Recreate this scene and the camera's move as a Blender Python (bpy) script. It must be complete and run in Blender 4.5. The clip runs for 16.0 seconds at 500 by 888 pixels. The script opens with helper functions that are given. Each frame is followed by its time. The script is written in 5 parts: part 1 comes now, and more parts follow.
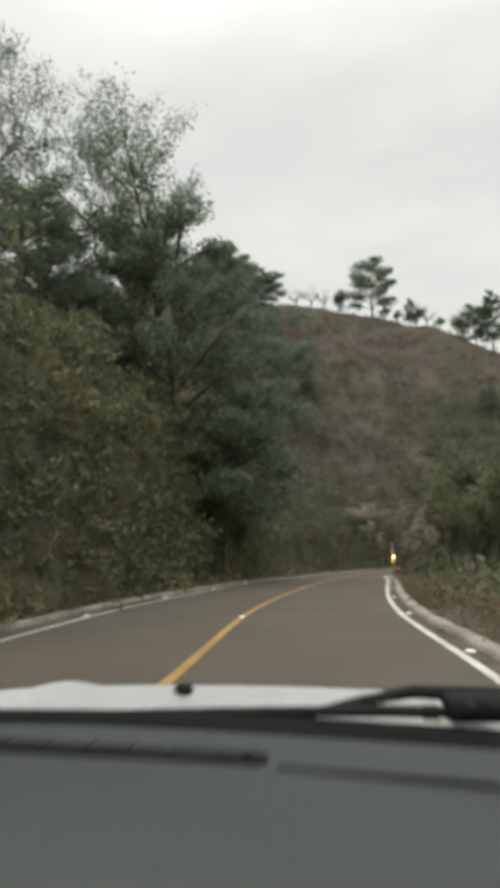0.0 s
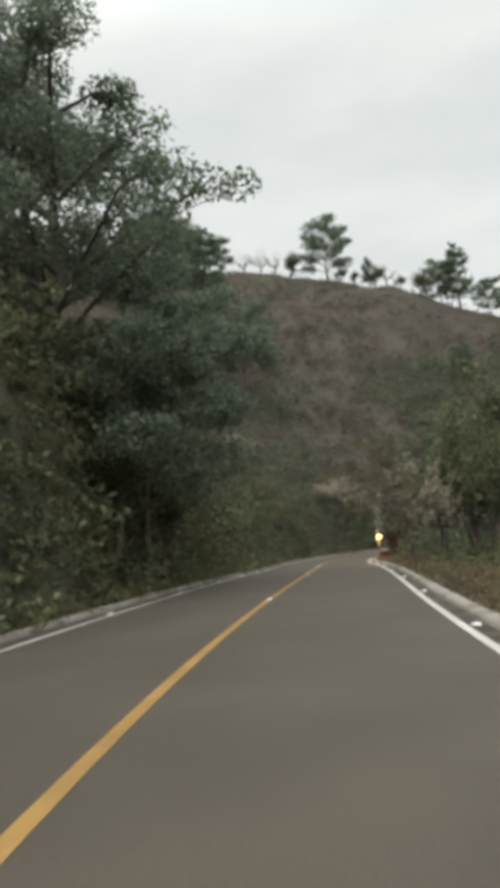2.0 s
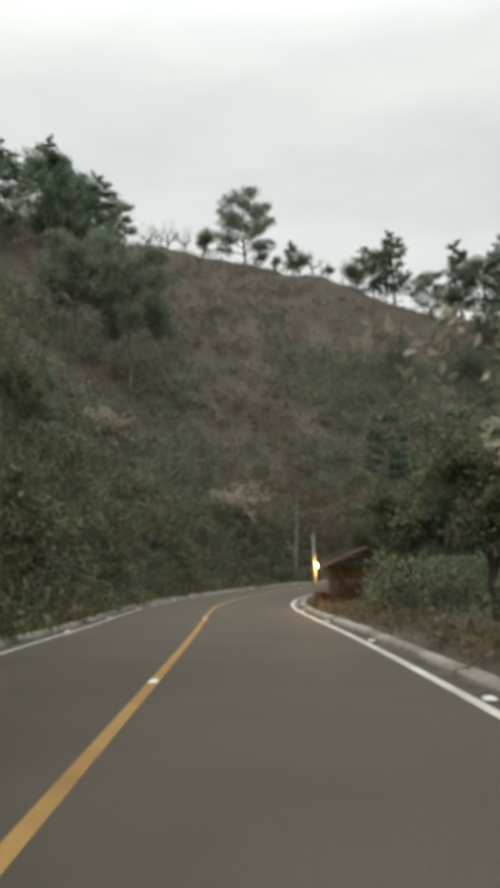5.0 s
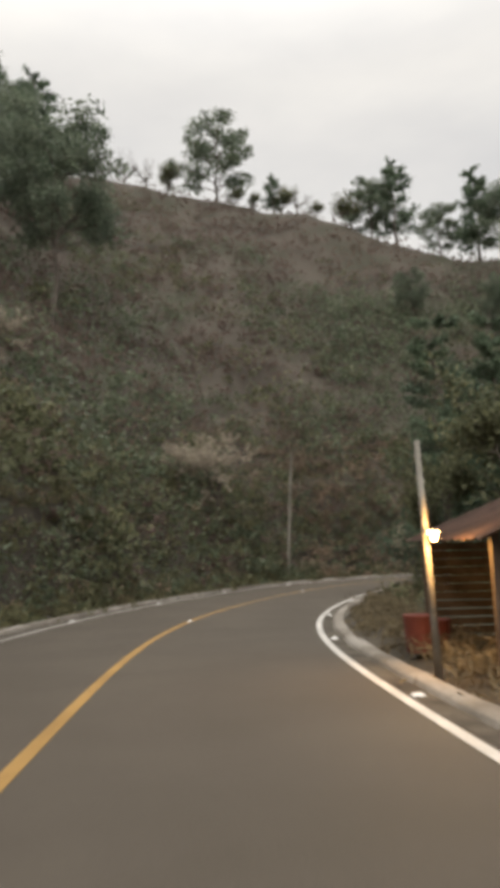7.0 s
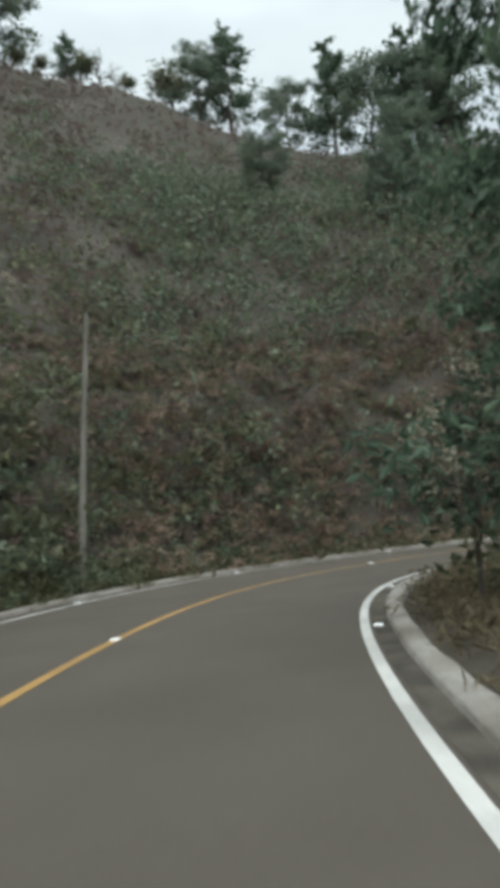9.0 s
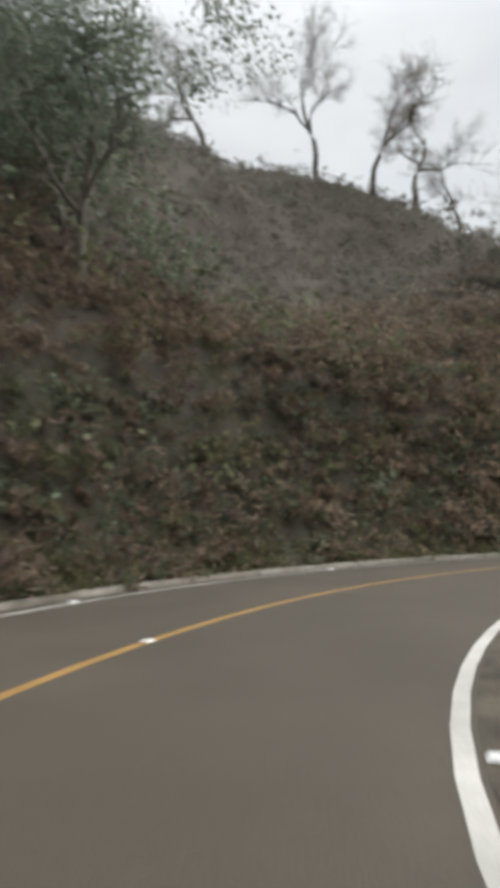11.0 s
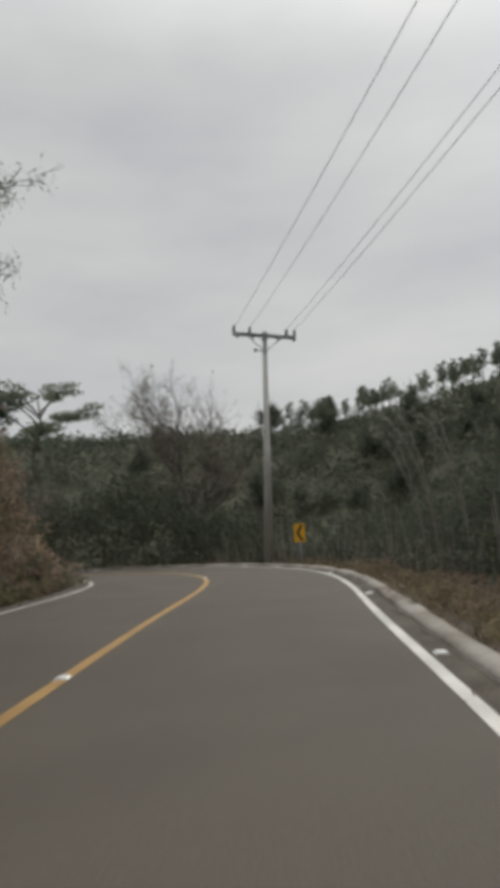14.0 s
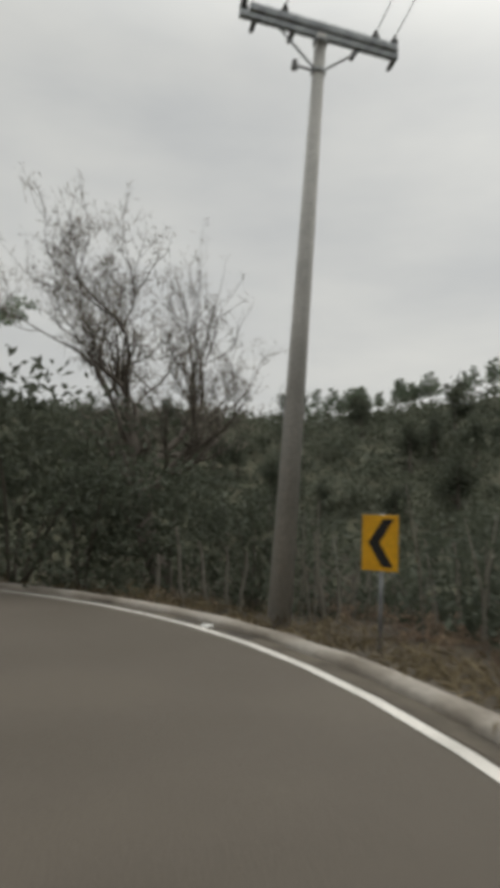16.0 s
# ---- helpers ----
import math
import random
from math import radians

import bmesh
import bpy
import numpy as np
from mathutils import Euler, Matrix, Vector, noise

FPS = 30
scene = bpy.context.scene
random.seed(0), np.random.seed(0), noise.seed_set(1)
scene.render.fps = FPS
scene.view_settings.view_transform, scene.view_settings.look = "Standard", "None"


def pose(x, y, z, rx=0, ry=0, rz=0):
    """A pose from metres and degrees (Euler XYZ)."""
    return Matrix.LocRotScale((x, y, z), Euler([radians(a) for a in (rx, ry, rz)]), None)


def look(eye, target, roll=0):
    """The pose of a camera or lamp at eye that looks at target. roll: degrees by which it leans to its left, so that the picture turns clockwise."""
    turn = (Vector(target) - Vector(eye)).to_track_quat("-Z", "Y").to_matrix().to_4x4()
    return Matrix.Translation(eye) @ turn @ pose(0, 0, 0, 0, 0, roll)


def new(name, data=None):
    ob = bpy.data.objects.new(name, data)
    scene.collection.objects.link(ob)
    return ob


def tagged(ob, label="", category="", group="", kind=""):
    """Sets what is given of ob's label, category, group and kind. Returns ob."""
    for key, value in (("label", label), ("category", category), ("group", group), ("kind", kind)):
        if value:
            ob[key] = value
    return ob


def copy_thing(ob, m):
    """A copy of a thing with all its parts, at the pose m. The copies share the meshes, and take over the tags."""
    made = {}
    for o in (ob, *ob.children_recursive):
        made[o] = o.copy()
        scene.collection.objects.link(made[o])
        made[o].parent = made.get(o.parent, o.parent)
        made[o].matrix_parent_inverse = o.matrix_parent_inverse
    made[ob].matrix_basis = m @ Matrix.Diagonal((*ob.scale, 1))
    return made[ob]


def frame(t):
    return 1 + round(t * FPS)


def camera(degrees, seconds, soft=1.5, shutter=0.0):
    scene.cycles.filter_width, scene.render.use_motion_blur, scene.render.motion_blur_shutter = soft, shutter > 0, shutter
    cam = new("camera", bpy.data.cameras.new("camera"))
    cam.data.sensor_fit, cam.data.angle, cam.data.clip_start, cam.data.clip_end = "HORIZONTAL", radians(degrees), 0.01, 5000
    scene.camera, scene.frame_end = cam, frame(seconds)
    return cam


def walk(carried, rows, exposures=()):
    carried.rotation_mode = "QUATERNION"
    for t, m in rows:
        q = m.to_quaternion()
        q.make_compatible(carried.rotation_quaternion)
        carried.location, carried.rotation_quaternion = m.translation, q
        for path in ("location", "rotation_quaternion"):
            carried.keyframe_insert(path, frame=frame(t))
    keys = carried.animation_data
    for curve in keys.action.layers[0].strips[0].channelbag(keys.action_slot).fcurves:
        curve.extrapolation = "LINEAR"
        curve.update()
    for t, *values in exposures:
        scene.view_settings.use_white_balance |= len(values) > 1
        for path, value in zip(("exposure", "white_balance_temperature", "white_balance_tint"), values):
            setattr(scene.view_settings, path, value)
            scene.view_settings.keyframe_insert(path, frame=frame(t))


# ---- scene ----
# ---- the camera and its way ----
cam = camera(40.6, 16.0, soft=6.9, shutter=0.25)
PATH = [
    (0.0, 1.923, -1.948, 1.292, 10.71, 8.21, 0.52),
    (0.5, 1.751, 0.930, 1.242, 10.93, 8.96, 1.98),
    (1.0, 1.376, 3.776, 1.189, 10.79, 6.73, 2.40),
    (1.5, 1.056, 6.684, 1.131, 10.14, 7.05, 3.68),
    (2.0, 0.690, 9.745, 1.066, 7.74, 7.19, 4.35),
    (2.5, 0.376, 13.042, 0.992, 6.62, 7.68, 4.25),
    (3.0, 0.194, 16.530, 0.911, 4.18, 7.93, 3.47),
    (3.5, 0.046, 20.132, 0.823, 2.22, 8.34, 1.70),
    (4.0, 0.038, 23.634, 0.734, 0.80, 8.54, 1.63),
    (4.5, 0.067, 27.061, 0.643, -0.30, 8.75, 1.56),
    (5.0, 0.114, 30.623, 0.544, -0.90, 8.95, 1.49),
    (5.5, 0.153, 34.516, 0.422, -1.35, 9.15, 1.43),
    (6.0, 0.182, 38.942, 0.267, -1.79, 9.35, 1.36),
    (6.5, 0.237, 43.709, 0.080, -2.80, 8.86, 1.46),
    (7.0, 0.347, 48.637, -0.136, -3.27, 8.63, 1.70),
    (7.5, 0.632, 53.732, -0.349, -3.99, 8.39, 2.97),
    (8.0, 1.018, 58.927, -0.548, -6.56, 6.96, 3.84),
    (8.5, 1.773, 64.120, -0.701, -10.64, 6.58, 5.22),
    (9.0, 3.095, 69.690, -0.782, -19.23, 6.84, 4.35),
    (9.5, 5.540, 75.967, -0.880, -26.21, 7.07, 3.08),
    (10.0, 9.275, 82.245, -0.962, -41.59, 7.41, 2.31),
    (10.5, 14.126, 86.108, -0.991, -68.14, 7.74, 1.54),
    (11.0, 19.275, 87.166, -0.878, -93.65, 8.04, 0.80),
    (11.5, 24.098, 86.248, -0.770, -107.30, 7.80, 3.80),
    (12.0, 27.166, 84.724, -0.655, -127.50, 9.64, 5.35),
    (12.5, 29.875, 82.243, -0.458, -140.97, 8.75, 5.41),
    (13.0, 31.980, 79.169, -0.290, -149.58, 8.10, 6.06),
    (13.5, 33.769, 74.894, -0.167, -162.61, 6.96, 4.43),
    (14.0, 34.996, 70.037, -0.082, -163.95, 7.68, 3.15),
    (14.5, 35.974, 65.425, -0.032, -165.07, 7.64, 1.08),
    (15.0, 36.870, 61.130, -0.002, -165.97, 6.99, -0.19),
    (15.5, 38.120, 57.027, 0.013, -167.10, 7.05, -1.19),
    (16.0, 39.474, 53.004, -0.040, -163.00, 7.46, -2.36),
]
EXPOSURES = ((0.0, 0.1, 6700, 5), (0.8, 0.12, 6480, 5), (3.6, 0.1, 6500, 5), (6.0, 0.08, 6620, 6), (7.2, 0.1, 6850, 11), (8.0, 0.08, 6150, 5), (8.6, 0.12, 5850, 0), (11.0, 0.2, 6350, 8), (11.5, 0.1, 6350, 9), (12.0, 0.0, 6400, 10), (12.5, -0.15, 6400, 10), (13.5, -0.45, 6450, 9), (16.0, -0.4, 6650, 7))
walk(cam, [(t, pose(x, y, z, 90 + p, r, w)) for t, x, y, z, w, p, r in PATH], EXPOSURES)

# ---- overcast sky and a weak, wide sun ----
SUN_EL, SUN_AZ = radians(50), radians(200)
world = bpy.data.worlds.new("overcast_sky")
scene.world = world
world.use_nodes = True
wn, wl = world.node_tree.nodes, world.node_tree.links
wn.clear()
w_out = wn.new("ShaderNodeOutputWorld")
w_bg = wn.new("ShaderNodeBackground")
w_sky = wn.new("ShaderNodeTexSky")
w_sky.sky_type, w_sky.sun_disc = "NISHITA", False
w_sky.sun_elevation, w_sky.sun_rotation = SUN_EL, SUN_AZ
w_sky.air_density, w_sky.dust_density = 1.0, 6.0
w_hsv = wn.new("ShaderNodeHueSaturation")
w_hsv.inputs["Saturation"].default_value = 0.1
w_co = wn.new("ShaderNodeTexCoord")
w_map = wn.new("ShaderNodeMapping")
w_map.inputs["Scale"].default_value = (1.0, 1.0, 3.0)
w_noise = wn.new("ShaderNodeTexNoise")
w_noise.inputs["Scale"].default_value = 2.2
w_noise.inputs["Detail"].default_value = 5.0
w_ramp = wn.new("ShaderNodeValToRGB")
w_ramp.color_ramp.elements[0].position, w_ramp.color_ramp.elements[0].color = 0.3, (5.9, 6.05, 6.3, 1)
w_ramp.color_ramp.elements[1].position, w_ramp.color_ramp.elements[1].color = 0.7, (7.9, 7.9, 7.8, 1)
w_mix = wn.new("ShaderNodeMix")
w_mix.data_type = "RGBA"
w_mix.inputs[0].default_value = 0.9
wl.new(w_co.outputs["Generated"], w_map.inputs["Vector"])
wl.new(w_map.outputs["Vector"], w_noise.inputs["Vector"])
wl.new(w_noise.outputs["Fac"], w_ramp.inputs["Fac"])
wl.new(w_sky.outputs["Color"], w_hsv.inputs["Color"])
wl.new(w_hsv.outputs["Color"], w_mix.inputs[6])
wl.new(w_ramp.outputs["Color"], w_mix.inputs[7])
w_sep = wn.new("ShaderNodeSeparateXYZ")
wl.new(w_co.outputs["Generated"], w_sep.inputs["Vector"])
w_rise = wn.new("ShaderNodeMapRange")
w_rise.interpolation_type = "SMOOTHSTEP"
w_rise.inputs["From Min"].default_value, w_rise.inputs["From Max"].default_value = 0.58, 0.98
w_rise.inputs["To Min"].default_value, w_rise.inputs["To Max"].default_value = 1.0, 3.3
wl.new(w_sep.outputs["Z"], w_rise.inputs["Value"])
w_lift = wn.new("ShaderNodeVectorMath")
w_lift.operation = "SCALE"
wl.new(w_mix.outputs[2], w_lift.inputs[0])
wl.new(w_rise.outputs["Result"], w_lift.inputs["Scale"])
wl.new(w_lift.outputs["Vector"], w_bg.inputs["Color"])
w_bg.inputs["Strength"].default_value = 0.112
wl.new(w_bg.outputs["Background"], w_out.inputs["Surface"])
sun = new("sun", bpy.data.lights.new("sun", "SUN"))
sun.data.energy, sun.data.angle, sun.data.color = 1.5, radians(60), (1.0, 0.96, 0.9)
sun.matrix_world = look((0, 0, 100), Vector((0, 0, 100)) - Vector((math.sin(SUN_AZ) * math.cos(SUN_EL), math.cos(SUN_AZ) * math.cos(SUN_EL), math.sin(SUN_EL))))

# ---- materials ----
def material(name, colours, rough=0.9, scale=3.0, fine=40.0, bump=0.3, metal=0.0, island=0.0, spec=0.3, coords="Object", split=(0.35, 0.65), thin=0.0):
    """Two noises mix the given colours (coarse stains, fine grain); island adds a chance lightness per loose piece."""
    m = bpy.data.materials.new(name)
    m.use_nodes = True
    n, l = m.node_tree.nodes, m.node_tree.links
    b = n["Principled BSDF"]
    b.inputs["Roughness"].default_value, b.inputs["Metallic"].default_value = rough, metal
    b.inputs["Specular IOR Level"].default_value = spec
    co = n.new("ShaderNodeTexCoord")
    big, small = n.new("ShaderNodeTexNoise"), n.new("ShaderNodeTexNoise")
    big.inputs["Scale"].default_value, small.inputs["Scale"].default_value = scale, fine
    big.inputs["Detail"].default_value, small.inputs["Detail"].default_value = 4, 5
    for t in (big, small):
        l.new(co.outputs[coords], t.inputs["Vector"])
    ramp = n.new("ShaderNodeValToRGB")
    e = ramp.color_ramp.elements
    e[0].position, e[0].color = split[0], (*colours[0], 1)
    e[1].position, e[1].color = split[1], (*colours[-1], 1)
    if len(colours) > 2:
        mid = e.new((split[0] + split[1]) / 2)
        mid.color = (*colours[1], 1)
    l.new(big.outputs["Fac"], ramp.inputs["Fac"])
    vary = n.new("ShaderNodeMapRange")
    vary.inputs["To Min"].default_value, vary.inputs["To Max"].default_value = 0.65, 1.35
    l.new(small.outputs["Fac"], vary.inputs["Value"])
    mul = n.new("ShaderNodeVectorMath")
    mul.operation = "SCALE"
    l.new(ramp.outputs["Color"], mul.inputs[0])
    if island:
        geo = n.new("ShaderNodeNewGeometry")
        rnd = n.new("ShaderNodeMapRange")
        rnd.inputs["To Min"].default_value, rnd.inputs["To Max"].default_value = 1 - island, 1 + island
        l.new(geo.outputs["Random Per Island"], rnd.inputs["Value"])
        both = n.new("ShaderNodeMath")
        both.operation = "MULTIPLY"
        l.new(vary.outputs["Result"], both.inputs[0])
        l.new(rnd.outputs["Result"], both.inputs[1])
        l.new(both.outputs[0], mul.inputs["Scale"])
    else:
        l.new(vary.outputs["Result"], mul.inputs["Scale"])
    l.new(mul.outputs["Vector"], b.inputs["Base Color"])
    if thin:
        lucent, mixer = n.new("ShaderNodeBsdfTranslucent"), n.new("ShaderNodeMixShader")
        mixer.inputs[0].default_value = thin
        l.new(mul.outputs["Vector"], lucent.inputs["Color"])
        l.new(b.outputs["BSDF"], mixer.inputs[1])
        l.new(lucent.outputs["BSDF"], mixer.inputs[2])
        l.new(mixer.outputs["Shader"], n["Material Output"].inputs["Surface"])
    if bump:
        bp = n.new("ShaderNodeBump")
        bp.inputs["Strength"].default_value, bp.inputs["Distance"].default_value = bump, 0.02
        l.new(small.outputs["Fac"], bp.inputs["Height"])
        l.new(bp.outputs["Normal"], b.inputs["Normal"])
    return m


M_ASPHALT = material("asphalt", [(0.072, 0.060, 0.046), (0.078, 0.065, 0.051), (0.086, 0.072, 0.056)], 0.75, 0.6, 60, 0.35)
M_YELLOW = material("yellow_road_paint", [(0.272, 0.160, 0.053), (0.368, 0.220, 0.072)], 0.6, 1.5, 60, 0.2, island=0.0)
M_WHITE = material("white_road_paint", [(0.400, 0.384, 0.352), (0.576, 0.552, 0.512)], 0.6, 1.2, 60, 0.2)
M_KERB = material("kerb_concrete", [(0.136, 0.118, 0.096), (0.216, 0.192, 0.162), (0.288, 0.264, 0.232)], 0.9, 0.9, 16, 0.6, split=(0.32, 0.6))
M_GUTTER = material("gutter_dirt", [(0.046, 0.039, 0.031), (0.104, 0.089, 0.068)], 0.95, 2.0, 30, 0.5)
M_DRY = material("dry_hill_earth", [(0.050, 0.042, 0.033), (0.078, 0.066, 0.053), (0.053, 0.051, 0.036)], 0.95, 0.16, 3.0, 0.6)
M_GREEN = material("grassy_earth", [(0.046, 0.05, 0.034), (0.07, 0.071, 0.045), (0.09, 0.084, 0.056)], 0.95, 0.22, 3.0, 0.6)
M_VERGE = material("verge_dirt", [(0.048, 0.040, 0.029), (0.080, 0.066, 0.048)], 0.95, 0.6, 6.0, 0.6)
M_LEAF = material("dark_green_leaves", [(0.104, 0.132, 0.084), (0.172, 0.2, 0.124)], 0.5, 0.5, 5, 0, island=0.45, thin=0.45, spec=0.5)
M_LEAF2 = material("olive_leaves", [(0.108, 0.118, 0.068), (0.182, 0.184, 0.103)], 0.65, 0.5, 5, 0, island=0.5, thin=0.4)
M_LEAF3 = material("grey_green_leaves", [(0.118, 0.15, 0.108), (0.188, 0.22, 0.152)], 0.5, 0.5, 5, 0, island=0.35, thin=0.6, spec=0.5)
M_DRYLEAF = material("dry_brown_leaves", [(0.165, 0.129, 0.100), (0.293, 0.232, 0.179)], 0.8, 0.5, 5, 0, island=0.5, thin=0.4)
M_TWIG = material("greyish_dry_brush", [(0.15, 0.134, 0.112), (0.245, 0.222, 0.186)], 0.85, 0.5, 5, 0, island=0.45, thin=0.45)
M_HILL = material("reddish_dry_brush", [(0.128, 0.092, 0.078), (0.210, 0.162, 0.136)], 0.85, 0.07, 0.6, 0, island=0.14, thin=0.45)
M_GREY = material("grey_green_small_leaves", [(0.17, 0.175, 0.15), (0.27, 0.272, 0.235)], 0.7, 0.5, 5, 0, island=0.35, thin=0.6)
M_RUST = material("rusty_brown_brush", [(0.206, 0.156, 0.117), (0.344, 0.263, 0.194)], 0.85, 0.25, 4, 0, island=0.45, thin=0.45)
M_PALE = material("pale_blossom", [(0.260, 0.237, 0.177), (0.437, 0.395, 0.302)], 0.7, 0.8, 6, 0, island=0.35, thin=0.4)
# greyed, low-contrast leaf colour with haze mixed into it
M_FAR = material("hazy_grey_green_leaves", [(0.078, 0.09, 0.066), (0.12, 0.128, 0.092)], 0.8, 0.06, 1.0, 0, island=0.16, thin=0.35)
M_NEEDLE = material("pine_needles", [(0.084, 0.123, 0.084), (0.140, 0.185, 0.118)], 0.65, 0.5, 5, 0, island=0.45, thin=0.4)
M_GRASS = material("dry_grass", [(0.130, 0.104, 0.065), (0.208, 0.169, 0.104)], 0.85, 0.6, 5, 0, island=0.4, thin=0.4)
M_GRASS2 = material("olive_grass", [(0.12, 0.118, 0.066), (0.2, 0.188, 0.105)], 0.85, 0.4, 5, 0, island=0.4, thin=0.45)
M_BARK = material("grey_bark", [(0.078, 0.065, 0.055), (0.156, 0.135, 0.114)], 0.9, 1.5, 25, 0.6)
M_PBARK = material("pale_bark", [(0.17, 0.155, 0.13), (0.28, 0.26, 0.225)], 0.85, 1.5, 20, 0.5)
M_CONCRETE = material("pole_concrete", [(0.4, 0.392, 0.37), (0.54, 0.528, 0.5)], 0.85, 0.7, 20, 0.3)
M_STEEL = material("galvanised_steel", [(0.26, 0.275, 0.285), (0.42, 0.435, 0.445)], 0.5, 4, 40, 0.2, metal=0.6)
M_PORC = material("insulator_porcelain", [(0.1, 0.1, 0.095), (0.17, 0.165, 0.16)], 0.3, 5, 40, 0.0)
M_WIRE = material("cable", [(0.03, 0.03, 0.03), (0.05, 0.05, 0.05)], 0.6, 5, 40, 0.0)
M_WOOD = material("weathered_boards", [(0.07, 0.05, 0.037), (0.13, 0.098, 0.074)], 0.85, 2.5, 30, 0.5)
M_TIN = material("rusty_roof_sheet", [(0.07, 0.045, 0.034), (0.13, 0.075, 0.055)], 0.75, 1.2, 20, 0.3, metal=0.1)
M_SIGN = material("sign_yellow", [(0.72, 0.36, 0.015), (0.82, 0.44, 0.02)], 0.45, 2.5, 30, 0.0)
M_BLACK = material("black_paint", [(0.012, 0.012, 0.012), (0.022, 0.022, 0.022)], 0.5, 3, 30, 0.0)
M_RED = material("red_plastic", [(0.1, 0.028, 0.021), (0.14, 0.042, 0.03)], 0.6, 3, 30, 0.0)
# near-white base colour stands in for headlights thrown back by the studs
M_REFL = material("reflector_with_glint", [(0.75, 0.75, 0.72), (0.9, 0.9, 0.88)], 0.25, 3, 30, 0.0, spec=0.6)


def glowing(name, colour, strength):
    m = bpy.data.materials.new(name)
    m.use_nodes = True
    b = m.node_tree.nodes["Principled BSDF"]
    b.inputs["Base Color"].default_value = (*colour, 1)
    b.inputs["Emission Color"].default_value = (*colour, 1)
    b.inputs["Emission Strength"].default_value = strength
    return m


M_BULB = glowing("lit_bulb", (1.0, 0.72, 0.38), 9.0)


# ---- mesh helpers ----
def mesh_of(name, verts, faces, mats, smooth=False, index=None):
    """A mesh from an array of vertices and a list of face arrays (all of one length each)."""
    me = bpy.data.meshes.new(name)
    verts = np.asarray(verts, float).reshape(-1, 3)
    blocks = [np.asarray(f, int) for f in (faces if isinstance(faces, list) else [faces]) if len(f)]
    me.vertices.add(len(verts))
    me.vertices.foreach_set("co", verts.ravel())
    loops = np.concatenate([f.ravel() for f in blocks])
    sizes = np.concatenate([np.full(len(f), f.shape[1]) for f in blocks])
    me.loops.add(len(loops))
    me.loops.foreach_set("vertex_index", loops)
    me.polygons.add(len(sizes))
    me.polygons.foreach_set("loop_start", np.concatenate([[0], np.cumsum(sizes)[:-1]]))
    if index is not None:
        me.polygons.foreach_set("material_index", index)
    me.polygons.foreach_set("use_smooth", np.full(len(sizes), smooth))
    for m in (mats if isinstance(mats, (list, tuple)) else [mats]):
        me.materials.append(m)
    me.update(calc_edges=True)
    me.validate()
    return me


def piece(name, verts, faces, mats, parent=None, smooth=False, label="", index=None):
    ob = new(name, mesh_of(name, verts, faces, mats, smooth, index))
    if parent is not None:
        ob.parent = parent
    return tagged(ob, label)


def part(name, bm, mat, parent=None, label="", smooth=False):
    """Links a bmesh as one mesh object under a thing or a part."""
    me = bpy.data.meshes.new(name)
    for f in bm.faces:
        f.smooth = smooth
    bm.to_mesh(me)
    bm.free()
    me.materials.append(mat)
    ob = new(name, me)
    if parent is not None:
        ob.parent = parent
    return tagged(ob, label)


def bm_box(size, at=(0, 0, 0), bevel=0.0, turn=None, bm=None):
    bm = bm or bmesh.new()
    m = Matrix.Translation(at) @ (turn.to_4x4() if turn else Matrix()) @ Matrix.Diagonal((*size, 1))
    r = bmesh.ops.create_cube(bm, size=1.0, matrix=m)
    if bevel:
        es = {e for v in r["verts"] for e in v.link_edges}
        bmesh.ops.bevel(bm, geom=list(es), offset=bevel, segments=2, affect="EDGES", profile=0.5)
    return bm


def bm_rod(a, b, r0, r1, sides=10, bm=None):
    bm = bm or bmesh.new()
    a, b = Vector(a), Vector(b)
    d = b - a
    m = Matrix.Translation((a + b) / 2) @ d.to_track_quat("Z", "Y").to_matrix().to_4x4()
    bmesh.ops.create_cone(bm, cap_ends=True, segments=sides, radius1=r0, radius2=r1, depth=d.length, matrix=m)
    return bm


def tube(points, radii, sides=5):
    """Vertices and quads of a tapered tube along points."""
    p = np.asarray(points, float)
    d = np.gradient(p, axis=0)
    d /= np.linalg.norm(d, axis=1)[:, None] + 1e-9
    ref = np.where(np.abs(d[:, 2:3]) > 0.9, [[1.0, 0, 0]], [[0, 0, 1.0]])
    u = np.cross(d, ref)
    u /= np.linalg.norm(u, axis=1)[:, None] + 1e-9
    w = np.cross(d, u)
    a = np.arange(sides) / sides * 2 * np.pi
    ring = p[:, None] + np.asarray(radii)[:, None, None] * (np.cos(a)[None, :, None] * u[:, None] + np.sin(a)[None, :, None] * w[:, None])
    i, j = np.meshgrid(np.arange(len(p) - 1), np.arange(sides), indexing="ij")
    k = (j + 1) % sides
    f = np.stack([i * sides + j, i * sides + k, (i + 1) * sides + k, (i + 1) * sides + j], -1).reshape(-1, 4)
    return ring.reshape(-1, 3), f


def gather(parts):
    vs, fs, n = [], [], 0
    for v, f in parts:
        vs.append(v)
        fs.append(f + n)
        n += len(v)
    return np.concatenate(vs), np.concatenate(fs)


